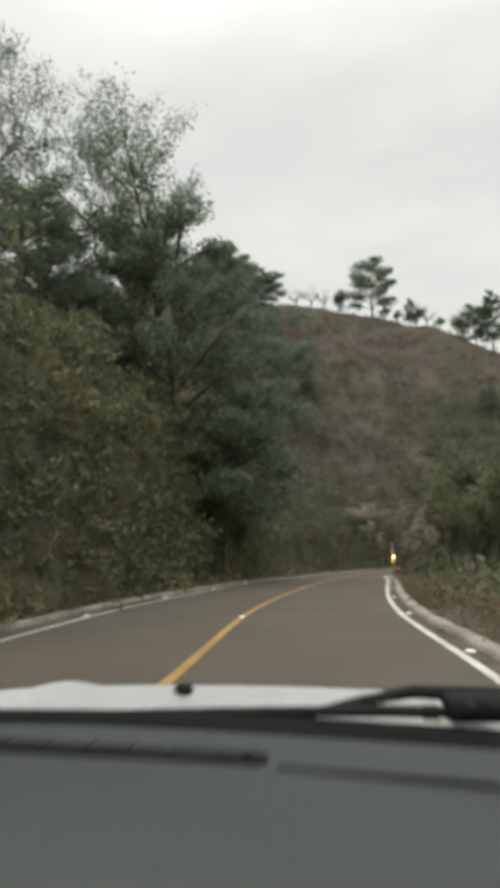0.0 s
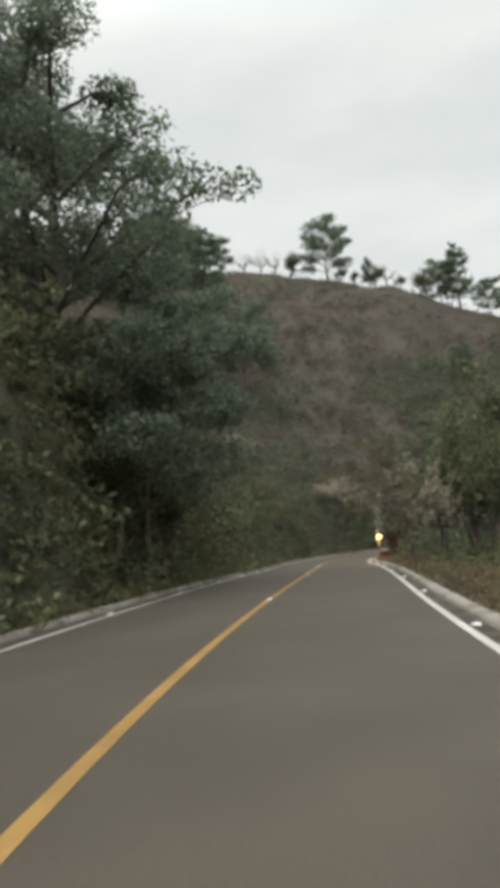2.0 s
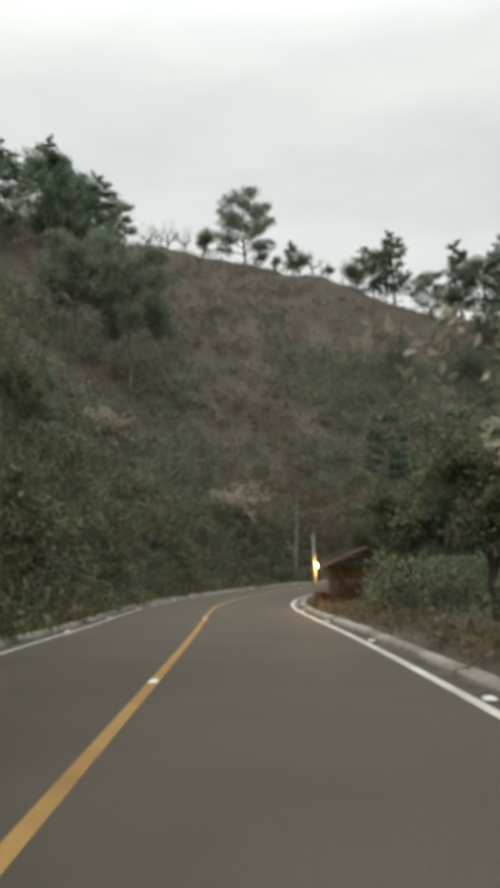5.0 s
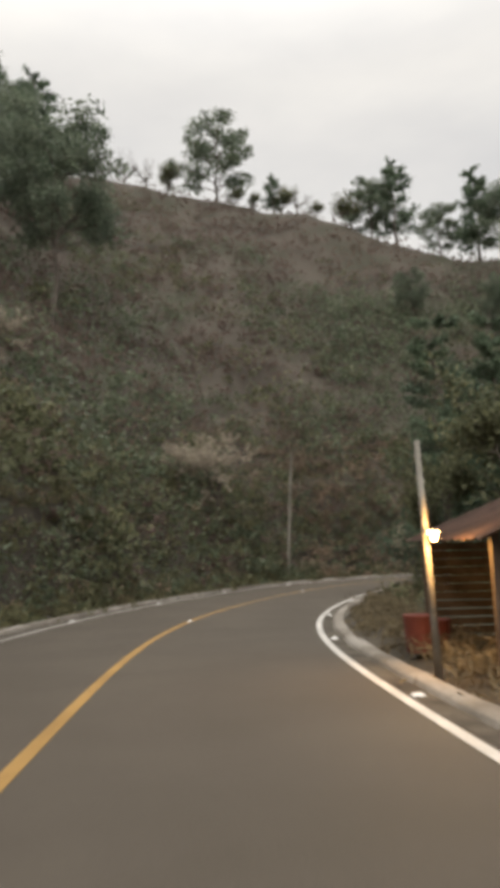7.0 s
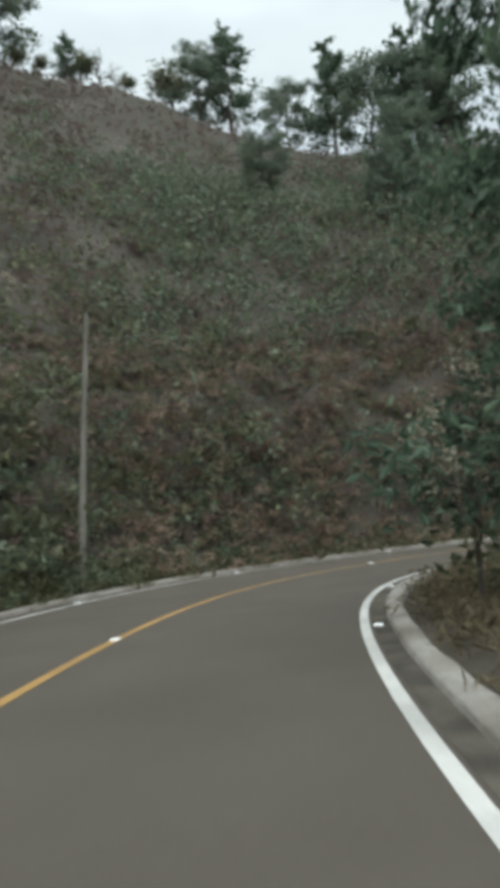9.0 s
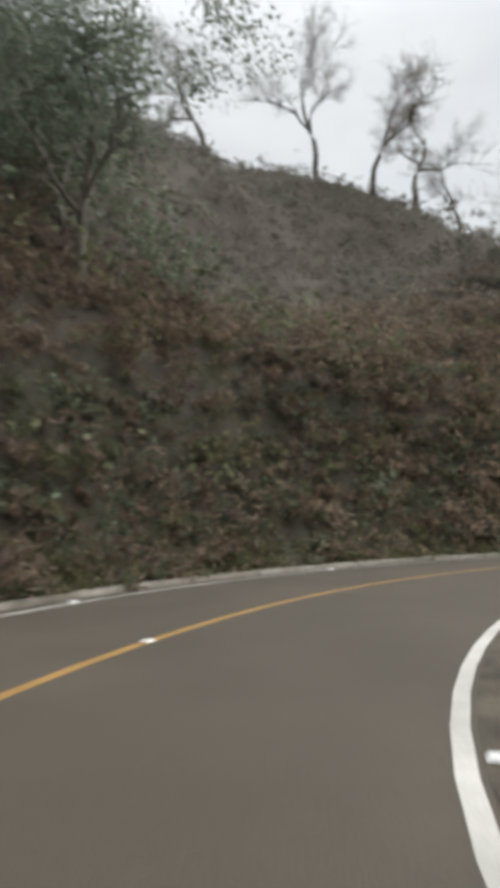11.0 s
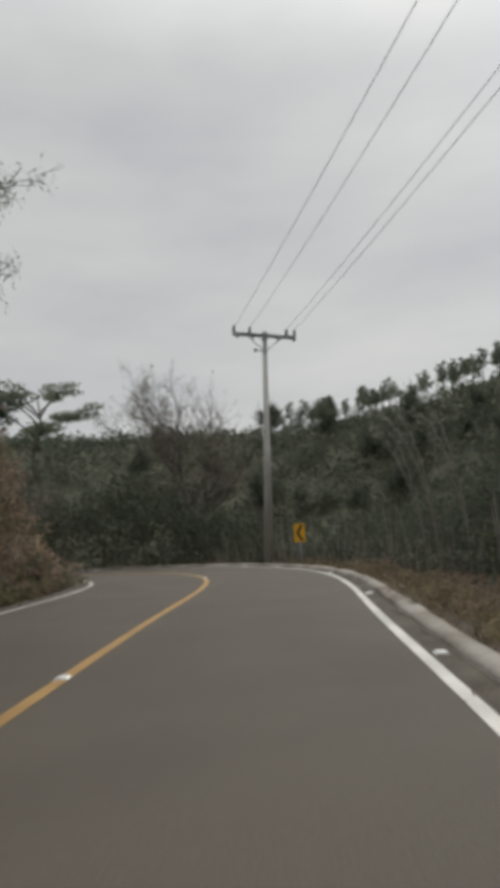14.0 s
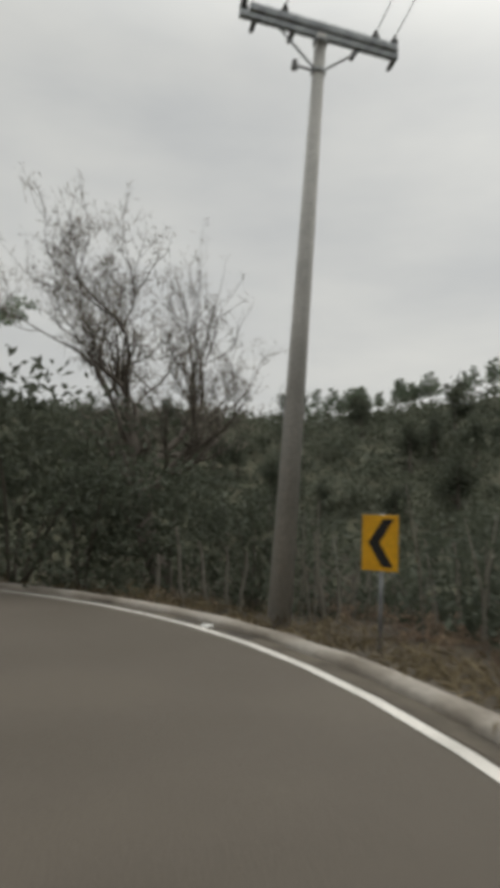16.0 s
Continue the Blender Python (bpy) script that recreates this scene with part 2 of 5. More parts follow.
def leaf_cards(rng, centres, size, spread=0.0, droop=0.0, slim=0.5):
    """One pointed leaf (a kite of two bent halves) at each centre."""
    n = len(centres)
    d = rng.normal(size=(n, 3))
    d[:, 2] -= droop
    d /= np.linalg.norm(d, axis=1)[:, None]
    s = np.cross(d, rng.normal(size=(n, 3)))
    s /= np.linalg.norm(s, axis=1)[:, None] + 1e-9
    up = np.cross(d, s)
    L = size * rng.uniform(0.6, 1.4, n)[:, None]
    c = centres + rng.normal(size=(n, 3)) * spread
    v = np.stack([c - d * L * 0.5, c + s * L * slim * 0.5 + up * L * 0.08, c + d * L * 0.5, c - s * L * slim * 0.5 + up * L * 0.08], 1)
    f = np.arange(n * 4).reshape(n, 4)
    return v.reshape(-1, 3), f


# ---- the road's line: curvature every 6 m, slope every 20 m ----
KAPPA = [1.0, 3.0, 2.89, 0.4, -1.4, -0.45, -0.32, 0.13, 0.07, 0.22, 0.19, -0.28, -1.91, -2.93, -1.58, -1.83, -4.43, -6.72, -7.22, -6.08, -5.5, -6.3, -4.0, -0.43, 0.54, -0.91, 2.84, 8.79, 12.5, 13.58, 0.0, -5.0, -6.0, -4.0, -1.0, 0, 0, 0, 0, 0, 0, 0, 0, 0, 0, 0]
SLOPE = [-1.51, -2.11, -2.74, -4.6, -1.63, -0.71, 4.28, 1.22, -0.39, -0.89, 0, 0, 0, 0]
road_s = np.arange(-40.0, 232.0, 1.0)
_k = np.interp(road_s, -12 + 6.0 * np.arange(46), KAPPA) / 100
_th = np.cumsum(_k) - 0.5 * _k
road_th = _th - _th[40]
_x, _y = np.cumsum(-np.sin(road_th)) + np.sin(road_th), np.cumsum(np.cos(road_th)) - np.cos(road_th)
road_x, road_y = _x - _x[40], _y - _y[40]
_s = np.interp(road_s, -12 + 20.0 * np.arange(14), SLOPE) / 100
_z = np.cumsum(_s) - _s
road_z = _z - _z[40]


def on_road(s, o, up=0.0):
    """The place at s metres along the road, o metres to the right of its middle line."""
    s = np.asarray(s, float)
    t = np.interp(s, road_s, road_th)
    return np.stack([np.interp(s, road_s, road_x) + np.cos(t) * o, np.interp(s, road_s, road_y) + np.sin(t) * o, np.interp(s, road_s, road_z) + up + 0 * s], -1)


def smooth01(v):
    v = np.clip(v, 0, 1)
    return v * v * (3 - 2 * v)


# the crest of the hill on the road's left: x, y, z
CREST = np.array([(-34, -60, 19), (-32, -10, 20), (-32, 30, 21), (-38, 70, 32), (-42, 105, 46), (-22, 140, 53.2), (-4, 139, 50), (3, 137.5, 47.4), (13, 133, 43.6),
                  (22.5, 127, 37.4), (31, 121, 31.2), (46, 110, 28.5), (61.5, 94, 27.3), (65.1, 87.2, 26.3), (65, 83.4, 25.5), (64, 79.2, 24.1), (61.2, 75.9, 21.7), (57.5, 74.3, 19.0), (53.8, 73.1, 16.1), (50.2, 72.6, 13.6), (47, 71.8, 10.9), (45.2, 70.4, 8.3),
                  (43.6, 68.5, 6.0), (43.8, 66, 6.7), (44.9, 62.5, 6.4), (46.3, 58.5, 4.5), (48.5, 55, 3.1), (50, 51, 1.4)], float)
_u = np.linspace(0, len(CREST) - 1, 400)
crest = np.stack([np.interp(_u, np.arange(len(CREST)), CREST[:, i]) for i in range(3)], 1)


def land(x, y):
    """The ground's height, which side of the road it is, and the distance from the road's edge."""
    x, y = np.atleast_1d(np.asarray(x, float)), np.atleast_1d(np.asarray(y, float))
    near = np.empty(len(x), int)
    dc, hc = np.empty(len(x)), np.empty(len(x))
    zs, fs = np.empty(len(x)), np.empty(len(x))
    road_fall = np.interp(road_s, [40, 60, 105, 118], [0.0, 0.0, 0.05, 0.3])
    for i in range(0, len(x), 4000):
        sl = slice(i, i + 4000)
        d = np.hypot(x[sl, None] - road_x[None], y[sl, None] - road_y[None])
        near[sl] = d.argmin(1)
        dn = d.min(1)[:, None]
        w = np.exp(-(d - dn) / (0.4 + 0.16 * dn))
        zs[sl] = (w * road_z[None]).sum(1) / w.sum(1)
        fs[sl] = (w * road_fall[None]).sum(1) / w.sum(1)
        d = np.hypot(x[sl, None] - crest[None, :, 0], y[sl, None] - crest[None, :, 1])
        dc[sl] = d.min(1)
        w = np.exp(-(d - dc[sl, None]) / (1.0 + 0.12 * dc[sl, None]))
        hc[sl] = (w * crest[None, :, 2]).sum(1) / w.sum(1)
    dx, dy = x - road_x[near], y - road_y[near]
    side = dx * np.cos(road_th[near]) + dy * np.sin(road_th[near])
    a = np.hypot(dx, dy)
    s, zr = road_s[near], road_z[near]
    lump = np.array([noise.noise((p * 0.11, q * 0.11, 0.3)) + 0.5 * noise.noise((p * 0.31, q * 0.31, 4.0)) for p, q in zip(x, y)])
    dr = np.maximum(a - 4.1, 0)
    dc = np.sqrt(dc * dc + 2.25) - 1.5
    cut = np.interp(s, [-40, -10, 10, 28, 40, 60, 80, 95, 112, 122, 128, 133, 138, 143, 150], [2, 3.4, 5.0, 4.8, 3.0, 2.0, 2.0, 4.0, 5.0, 5.0, 4.4, 3.8, 3.0, 2.0, 0.0])
    steep = np.interp(s, [0, 8, 34, 46, 108, 118], [2.6, 1.8, 1.9, 3.2, 3.4, 2.0])
    u = dr / (dr + dc + 1e-6)
    rise = np.maximum(hc - zr - cut, 0)
    left = zr + cut * smooth01((dr - 0.3) / steep) + rise * u ** 0.95 * smooth01(dr / 2.4) + lump * 0.9 * smooth01(dr / 5)
    right = zs + 0.06 - 9 * np.tanh(np.maximum(fs * (a - 7), 0) / 9) + lump * 0.35 * smooth01(dr / 4)
    right = right - 0.3 * smooth01((a - 4.1) / 0.8) * smooth01((s - 122) / 8)
    h = np.where(side < 0, left, right)
    # far hills round the place
    r = np.hypot(x - 38, y - 45)
    south = smooth01((30 - y) / 60)
    ridge = np.interp(x, [-80, -30, 0, 21, 40, 56, 77, 120], [45, 43, 39, 35, 29.8, 27.2, 23.2, 22.5])
    far = smooth01((r - 52) / 96) * (ridge + 2.5 * np.array([noise.noise((p * 0.02, q * 0.02, 9.0)) for p, q in zip(x, y)])) - 9 * smooth01((r - 150) / 40)
    h = h * (1 - south * smooth01((r - 60) / 60)) + far * south
    out = smooth01((r - 260) / 300)
    h = h * (1 - out) + out * 25
    h = np.where(a < 4.3, np.minimum(zr - 0.1, h), h)
    return h, side, a, s


def ground_z(x, y):
    return float(land([x], [y])[0][0])


# ---- ground: one sheet to the horizon ----
def axis(lo, hi, step, far):
    core = np.arange(lo, hi + step, step)
    grow = step * 1.0
    right, left = [core[-1]], [core[0]]
    while right[-1] < far:
        grow *= 1.17
        right.append(right[-1] + grow)
        left.append(left[-1] - grow)
    return np.concatenate([left[:0:-1], core, right[1:]])


gx, gy = axis(-48, 72, 0.6, 2600), axis(-14, 142, 0.6, 2600)
GX, GY = np.meshgrid(gx, gy, indexing="xy")
gh, gside, ga, gs = land(GX.ravel(), GY.ravel())
ny, nx = GX.shape
ii, jj = np.meshgrid(np.arange(ny - 1), np.arange(nx - 1), indexing="ij")
gq = np.stack([ii * nx + jj, ii * nx + jj + 1, (ii + 1) * nx + jj + 1, (ii + 1) * nx + jj], -1).reshape(-1, 4)
qs, qa, qx, qy, qd = gs[gq[:, 0]], ga[gq[:, 0]], GX.ravel()[gq[:, 0]], GY.ravel()[gq[:, 0]], gside[gq[:, 0]]
gmat = np.where((qd < 0) & (qs > 52) & ((qs < 146) | (qy > 58)), 0, 1)
gmat = np.where((qa < 4.7) | ((qd > 0) & (qs > 128) & (qa < 9.5)), 2, gmat)
ground = piece("ground", np.stack([GX.ravel(), GY.ravel(), gh], 1), gq, [M_DRY, M_GREEN, M_VERGE], smooth=True, index=gmat)
tagged(ground, "dry brown and olive hillside earth beside the road", "ground", kind="structure")


# ---- road, markings, kerbs ----
def strip(name, s, offsets, ups, mat, label, category, smooth=True, worn=0.0):
    """A band along the road; worn roughens its height and width along the way."""
    rows = []
    for k, (o, up) in enumerate(zip(offsets, ups)):
        w = np.array([noise.noise((q * 0.7, k * 0.6, 2.0)) + 0.6 * noise.noise((q * 2.3, k * 1.3, 7.0)) for q in s]) * worn
        rows.append(on_road(s, o + w, up + 0.6 * w * (up > 0.02)))
    v = np.stack(rows, 1)
    n, m = v.shape[:2]
    i, j = np.meshgrid(np.arange(n - 1), np.arange(m - 1), indexing="ij")
    f = np.stack([i * m + j, i * m + j + 1, (i + 1) * m + j + 1, (i + 1) * m + j], -1).reshape(-1, 4)
    return tagged(piece(name, v.reshape(-1, 3), f, mat, smooth=smooth), label, category, kind="structure")


S_ALL = np.arange(-38, 230, 0.5)
HALF = 3.3
strip("road", S_ALL, [-3.75, -1.9, 0, 1.9, 3.62], [0, 0, 0, 0, 0], M_ASPHALT, "grey-brown two-lane mountain road of worn asphalt", "road")
strip("yellow_line", S_ALL, [-0.066, 0.066], [0.005, 0.005], M_YELLOW, "solid yellow centre line painted on the asphalt", "road marking")
strip("white_line", S_ALL, [HALF - 0.06, HALF + 0.06], [0.005, 0.005], M_WHITE, "solid white edge line painted beside the kerb", "road marking")
strip("white_line", S_ALL, [-3.23 - 0.05, -3.23 + 0.05], [0.005, 0.005], M_WHITE, "thin white edge line painted below the bank", "road marking")
KR = [(3.6, -0.05), (3.625, 0.045), (3.66, 0.075), (3.74, 0.085), (3.84, 0.085), (3.88, 0.06), (3.9, -0.5)]
strip("kerb", S_ALL, [o for o, _ in KR], [u for _, u in KR], M_KERB, "pale worn concrete kerb along the outer lane", "kerb", worn=0.03)
S_L = np.arange(-38, 127, 0.5)
strip("kerb", S_L, [-3.99, -3.96, -3.9, -3.76, -3.72, -3.71], [-0.15, 0.07, 0.1, 0.1, 0.07, -0.05], M_KERB, "low dusty concrete kerb at the foot of the bank", "kerb", worn=0.03)
strip("gutter", S_ALL, [HALF + 0.1, 3.62], [0.004, 0.006], M_GUTTER, "dark strip of dirt between edge line and kerb", "gutter")


def road_stud(s, o, first=None):
    t = float(np.interp(s, road_s, road_th))
    m = Matrix.Translation(on_road(s, o, 0.006)) @ Matrix.Rotation(t, 4, "Z")
    if first is not None:
        return copy_thing(first, m)
    base = new("road_stud")
    bm = bmesh.new()
    bmesh.ops.create_cone(bm, cap_ends=True, segments=4, radius1=0.09, radius2=0.06, depth=0.024, matrix=Matrix.Translation((0, 0, 0.011)) @ Matrix.Rotation(radians(45), 4, "Z"))
    # the body takes the same near-white, so the whole stud shows the glint
    part("body", bm, M_REFL, base)
    bm = bm_box((0.1, 0.008, 0.02), (0, -0.066, 0.012), turn=Matrix.Rotation(radians(-30), 3, "X"))
    part("reflector", bm, M_REFL, base, "glass reflector, near-white for its headlight glint")
    base.matrix_basis = m
    return tagged(base, "small white reflective stud glued to the road", "road stud", "road studs")


stud = road_stud(1.0, 3.47)
for k in range(1, 27):
    road_stud(1.0 + 6.08 * k, 3.47, stud)
for k in range(0, 21):
    road_stud(0.0 + 6.08 * k, -3.36, stud)
for k in range(0, 11):
    road_stud(12.0 + 13.6 * k, 0.0, stud)


# ---- trees ----
def grow(rng, start, way, length, radius, level, top, out, tips, bend=0.25, lift=0.15, kids=(4, 6), shrink=0.62, angle=45, sides=5):
    """A limb and, while level < top, its side limbs."""
    n = 6 if level < top else 4
    p, d = [np.array(start, float)], np.array(way, float)
    for _ in range(n):
        d = d + rng.normal(size=3) * bend * (0.6 if level == 0 else 1.0) / 2 + np.array([0, 0, lift * (0.3 if level == 0 else 1)])
        d /= np.linalg.norm(d)
        p.append(p[-1] + d * length / n)
    end = radius * (0.45 if level < top else 0.3)
    out.append((level, tube(p, np.linspace(radius, end, n + 1), sides if level < 2 else (4 if level < top else 3))))
    if level >= top:
        tips.append(np.array(p))
        return
    count = int(rng.integers(kids[0], kids[1] + 1))
    for k in range(count):
        f = rng.uniform(0.35, 1.0) if level else rng.uniform(0.4, 1.0)
        if k == 0:
            f = 1.0
        at = f * n
        i = min(int(at), n - 1)
        base = p[i] + (p[i + 1] - p[i]) * (at - i)
        side = np.cross(d, rng.normal(size=3))
        side /= np.linalg.norm(side) + 1e-9
        a = radians(rng.uniform(0.5, 1.2) * angle) * (0.5 if k == 0 else 1)
        w = d * math.cos(a) + side * math.sin(a)
        grow(rng, base, w, length * shrink * rng.uniform(0.7, 1.15), max(radius * (1 - 0.55 * f) * rng.uniform(0.55, 0.8), 0.006), level + 1, top, out, tips, bend, lift, kids, shrink, angle, sides)


def tree(name, seed, height, label, category="tree", bark=M_BARK, leaf=M_LEAF, leaves=0, size=0.2, spread=0.35, top=3, radius=0.16, lean=(0, 0), kids=(4, 6), shrink=0.6, angle=48, bend=0.3, lift=0.12, clear=0.35, droop=0.3, slim=0.5, stems=1, wide=1.0):
    rng = np.random.default_rng(seed)
    out, tips = [], []
    for k in range(stems):
        w = np.array([lean[0] + (rng.normal() * 0.35 if stems > 1 else 0), lean[1] + (rng.normal() * 0.35 if stems > 1 else 0), 1.0])
        grow(rng, (rng.normal() * 0.15 * (stems > 1), rng.normal() * 0.15 * (stems > 1), -0.4), w / np.linalg.norm(w), height * clear + 0.4, radius, 0, top, out, tips, bend, lift, kids, shrink, angle)
    base = new(name)
    hi = max(t[:, 2].max() for t in tips)
    k = height / hi * np.array([wide, wide, 1.0])
    v, f = gather([o[1] for o in out if o[0] == 0])
    piece("trunk", v * k, f, bark, base, True)
    v, f = gather([o[1] for o in out if o[0] > 0])
    piece("branchwork", v * k, f, bark, base, True)
    if leaves:
        pts = np.concatenate([t[1:] for t in tips])
        c = pts[rng.integers(0, len(pts), leaves)] * k
        v, f = leaf_cards(rng, c, size, spread, droop, slim)
        piece("crown", v, f, leaf, base)
    return tagged(base, label, category)


def layered_tree(name, seed, height, reach, label, leaf=M_LEAF3, bark=M_BARK, limbs=15, pads=3, leaves=9000, size=0.22, low=0.25, flat=0.42, pad=0.85, radius=0.2, aim=None, dome=0.5):
    """A tree whose leaves sit in dense flattened clumps along spreading limbs; aim: an azimuth and height of one longer limb."""
    rng = np.random.default_rng(seed)
    base = new(name)
    p = np.array([(rng.normal() * 0.06 * i, rng.normal() * 0.06 * i, z) for i, z in enumerate(np.linspace(-0.5, height * 0.93, 8))])
    v, f = tube(p, np.linspace(radius, radius * 0.22, 8), 8)
    piece("trunk", v, f, bark, base, True)
    wood, spots, sizes = [], [], []
    for k in range(limbs):
        g = low + (1 - low) * (k + 0.5) / limbs
        az, far = k * 2.4 + rng.normal() * 0.35, reach * (1 - abs(g - low - 0.12) ** 1.6 * dome * 1.6) * rng.uniform(0.72, 1.08)
        if aim and k == int(aim[1] * limbs):
            az, far = radians(aim[0]), reach * aim[2]
        far = max(far, reach * 0.22)
        z1 = height * g * rng.uniform(0.95, 1.03)
        z0 = max(height * 0.12, z1 - far * 0.45)
        at = np.array([np.interp(z0, p[:, 2], p[:, 0]), np.interp(z0, p[:, 2], p[:, 1]), z0])
        u = np.array([math.cos(az), math.sin(az), 0.0])
        q = np.array([at + u * far * t + np.array([rng.normal() * 0.12 * t, rng.normal() * 0.12 * t, (z1 - z0) * (1 - (1 - t) ** 1.7)]) for t in (0, 0.25, 0.5, 0.75, 1)])
        wood.append(tube(q, np.linspace(radius * 0.42, 0.02, 5), 5))
        for j in range(pads + (2 if far > reach * 1.05 else 0)):
            t = 1.0 - 0.62 * j / max(pads, 1) * rng.uniform(0.7, 1.1)
            c = np.array([np.interp(t, (0, 0.25, 0.5, 0.75, 1), q[:, i]) for i in range(3)]) + rng.normal(size=3) * np.array([0.35, 0.35, 0.15]) * pad
            wood.append(tube(np.array([q[2], (q[2] + c) / 2 + [0, 0, -0.1], c]), [0.03, 0.022, 0.01], 3))
            spots.append(c)
            sizes.append(pad * rng.uniform(0.55, 1.2) * (0.7 if t > 0.9 else 1.0))
    v, f = gather(wood)
    piece("branchwork", v, f, bark, base, True)
    spots, sizes = np.array(spots), np.array(sizes)
    pick = rng.choice(len(spots), leaves, p=sizes ** 2 / (sizes ** 2).sum())
    d = rng.normal(size=(leaves, 3))
    d /= np.linalg.norm(d, axis=1)[:, None]
    c = spots[pick] + d * (sizes[pick] * rng.uniform(0.25, 1.0, leaves) ** 0.6)[:, None] * np.array([1.15, 1.15, flat])
    v, f = leaf_cards(rng, c, size, size * 0.2, 0.3, 0.55)
    piece("crown", v, f, leaf, base)
    return tagged(base, label, "tree")


def pine(name, seed, height, label, fill=1.0, reach=0.26, clear=0.3, needle=0.035, leaf=M_NEEDLE):
    rng = np.random.default_rng(seed)
    base = new(name)
    p = np.array([(rng.normal() * 0.05 * i, rng.normal() * 0.05 * i, z) for i, z in enumerate(np.linspace(-0.4, height, 8))])
    v, f = tube(p, np.linspace(height * 0.018, 0.02, 8), 7)
    piece("trunk", v, f, M_BARK, base, True)
    limbs, tufts = [], []
    z = height * clear
    while z < height * 0.98:
        left = 1 - (z - height * clear) / (height * (1 - clear))
        for _ in range(int(rng.integers(3, 6))):
            a = rng.uniform(0, 2 * math.pi)
            L = height * reach * (0.25 + 0.75 * left ** 0.8) * rng.uniform(0.55, 1.1)
            zz = z + rng.normal() * 0.15
            q = np.array([np.array([np.interp(zz, p[:, 2], p[:, 0]), np.interp(zz, p[:, 2], p[:, 1]), zz]) + np.array([math.cos(a) * L * t, math.sin(a) * L * t, L * (0.12 * t + 0.18 * t * t)]) for t in (0, 0.35, 0.7, 1)])
            limbs.append(tube(q, np.linspace(0.045, 0.012, 4), 4))
            n = int(max(10, 55 * L / height * 4 * fill))
            t = rng.uniform(0.25, 1.05, n)
            c = np.stack([np.interp(t, (0, 0.35, 0.7, 1), q[:, i]) for i in range(3)], 1) + rng.normal(size=(n, 3)) * L * 0.11
            tufts.append(c)
        z += height * rng.uniform(0.045, 0.075)
    v, f = gather(limbs)
    piece("branchwork", v, f, M_BARK, base, True)
    v, f = leaf_cards(rng, np.concatenate(tufts), height * needle, 0.02, -0.3, 0.42)
    piece("crown", v, f, leaf, base)
    return tagged(base, label, "pine tree")


def spot(x, y, turn=0.0, scale=1.0, z=None, sink=0.0):
    return Matrix.Translation((x, y, (ground_z(x, y) if z is None else z) - sink)) @ Matrix.Rotation(radians(turn), 4, "Z") @ Matrix.Scale(scale, 4)


def plant(first, spots, group):
    """Sets the first at the first spot and copies at the others; a spot is x, y, turn, scale."""
    first["group"] = group
    first.matrix_basis = spot(*spots[0])
    return [copy_thing(first, spot(*q)) for q in spots[1:]]


# the tall thin-leaved tree and the dark spreading trees on the bank beside the first straight
sparse = tree("tall_tree", 13, 23.5, "tall tree with thin grey-green foliage above the bank", leaf=M_LEAF3, leaves=15000, size=0.17, spread=0.24, radius=0.2, clear=0.44, angle=62, kids=(5, 7), shrink=0.58, bend=0.3, wide=1.1)
plant(sparse, [(-9.8, 30.5, 0, 1.0), (-15.5, 22.0, 120, 0.8)], "trees on the bank")
dark = layered_tree("broadleaf_tree", 7, 11.7, 5.6, "dark dense broadleaf tree spreading over the road", limbs=24, pads=4, leaves=21000, size=0.2, low=0.3, radius=0.24, aim=(-4, 0.34, 1.13), pad=1.05, flat=0.7, dome=0.62)
dark2 = layered_tree("broadleaf_tree", 13, 7.4, 3.2, "dark dense broadleaf tree beside a taller one", limbs=18, pads=4, leaves=12000, size=0.21, low=0.2, radius=0.16, pad=0.95, flat=0.8)
dark3 = layered_tree("broadleaf_tree", 29, 8.0, 3.6, "dark leafy tree leaning out from the bank", limbs=16, pads=4, leaves=11000, size=0.21, low=0.5, radius=0.15, pad=0.95, flat=0.7)
plant(dark3, [(-5.6, 31.2, 0, 1.0), (-6.4, 35.0, 130, 1.12)], "trees on the bank")
plant(dark, [(-8.0, 30.6, 0, 1.0), (-12.0, 34.5, 200, 1.08), (-12.6, 23.0, 100, 0.55), (-14.0, 27.0, 30, 0.66)], "trees on the bank")
plant(dark2, [(-7.9, 37.0, 110, 0.6), (-10.4, 31.8, 20, 1.05), (-9.5, 61.0, 60, 0.8), (-11.5, 69.0, 140, 0.9), (-13.0, 55.0, 10, 1.0), (-9.0, 47.5, 250, 0.75)], "trees on the bank")
lone = layered_tree("broadleaf_tree", 18, 15.0, 4.6, "tall dark tree with a rounded crown on the hillside", limbs=22, pads=4, leaves=11000, size=0.3, low=0.48, radius=0.2, pad=1.2, flat=0.85, dome=0.6)
plant(lone, [(-9.8, 92.5, 0, 1.0), (-15.5, 95.5, 120, 0.85), (27, 106, 200, 0.4), (20, 110, 260, 0.4), (31, 109, 310, 0.5)], "tall trees on the hillside")
broad = tree("broadleaf_tree", 21, 6.0, "olive-green broadleaf tree among roadside brush", leaf=M_LEAF2, leaves=5500, size=0.17, spread=0.2, radius=0.1, clear=0.3, angle=55, kids=(4, 5))
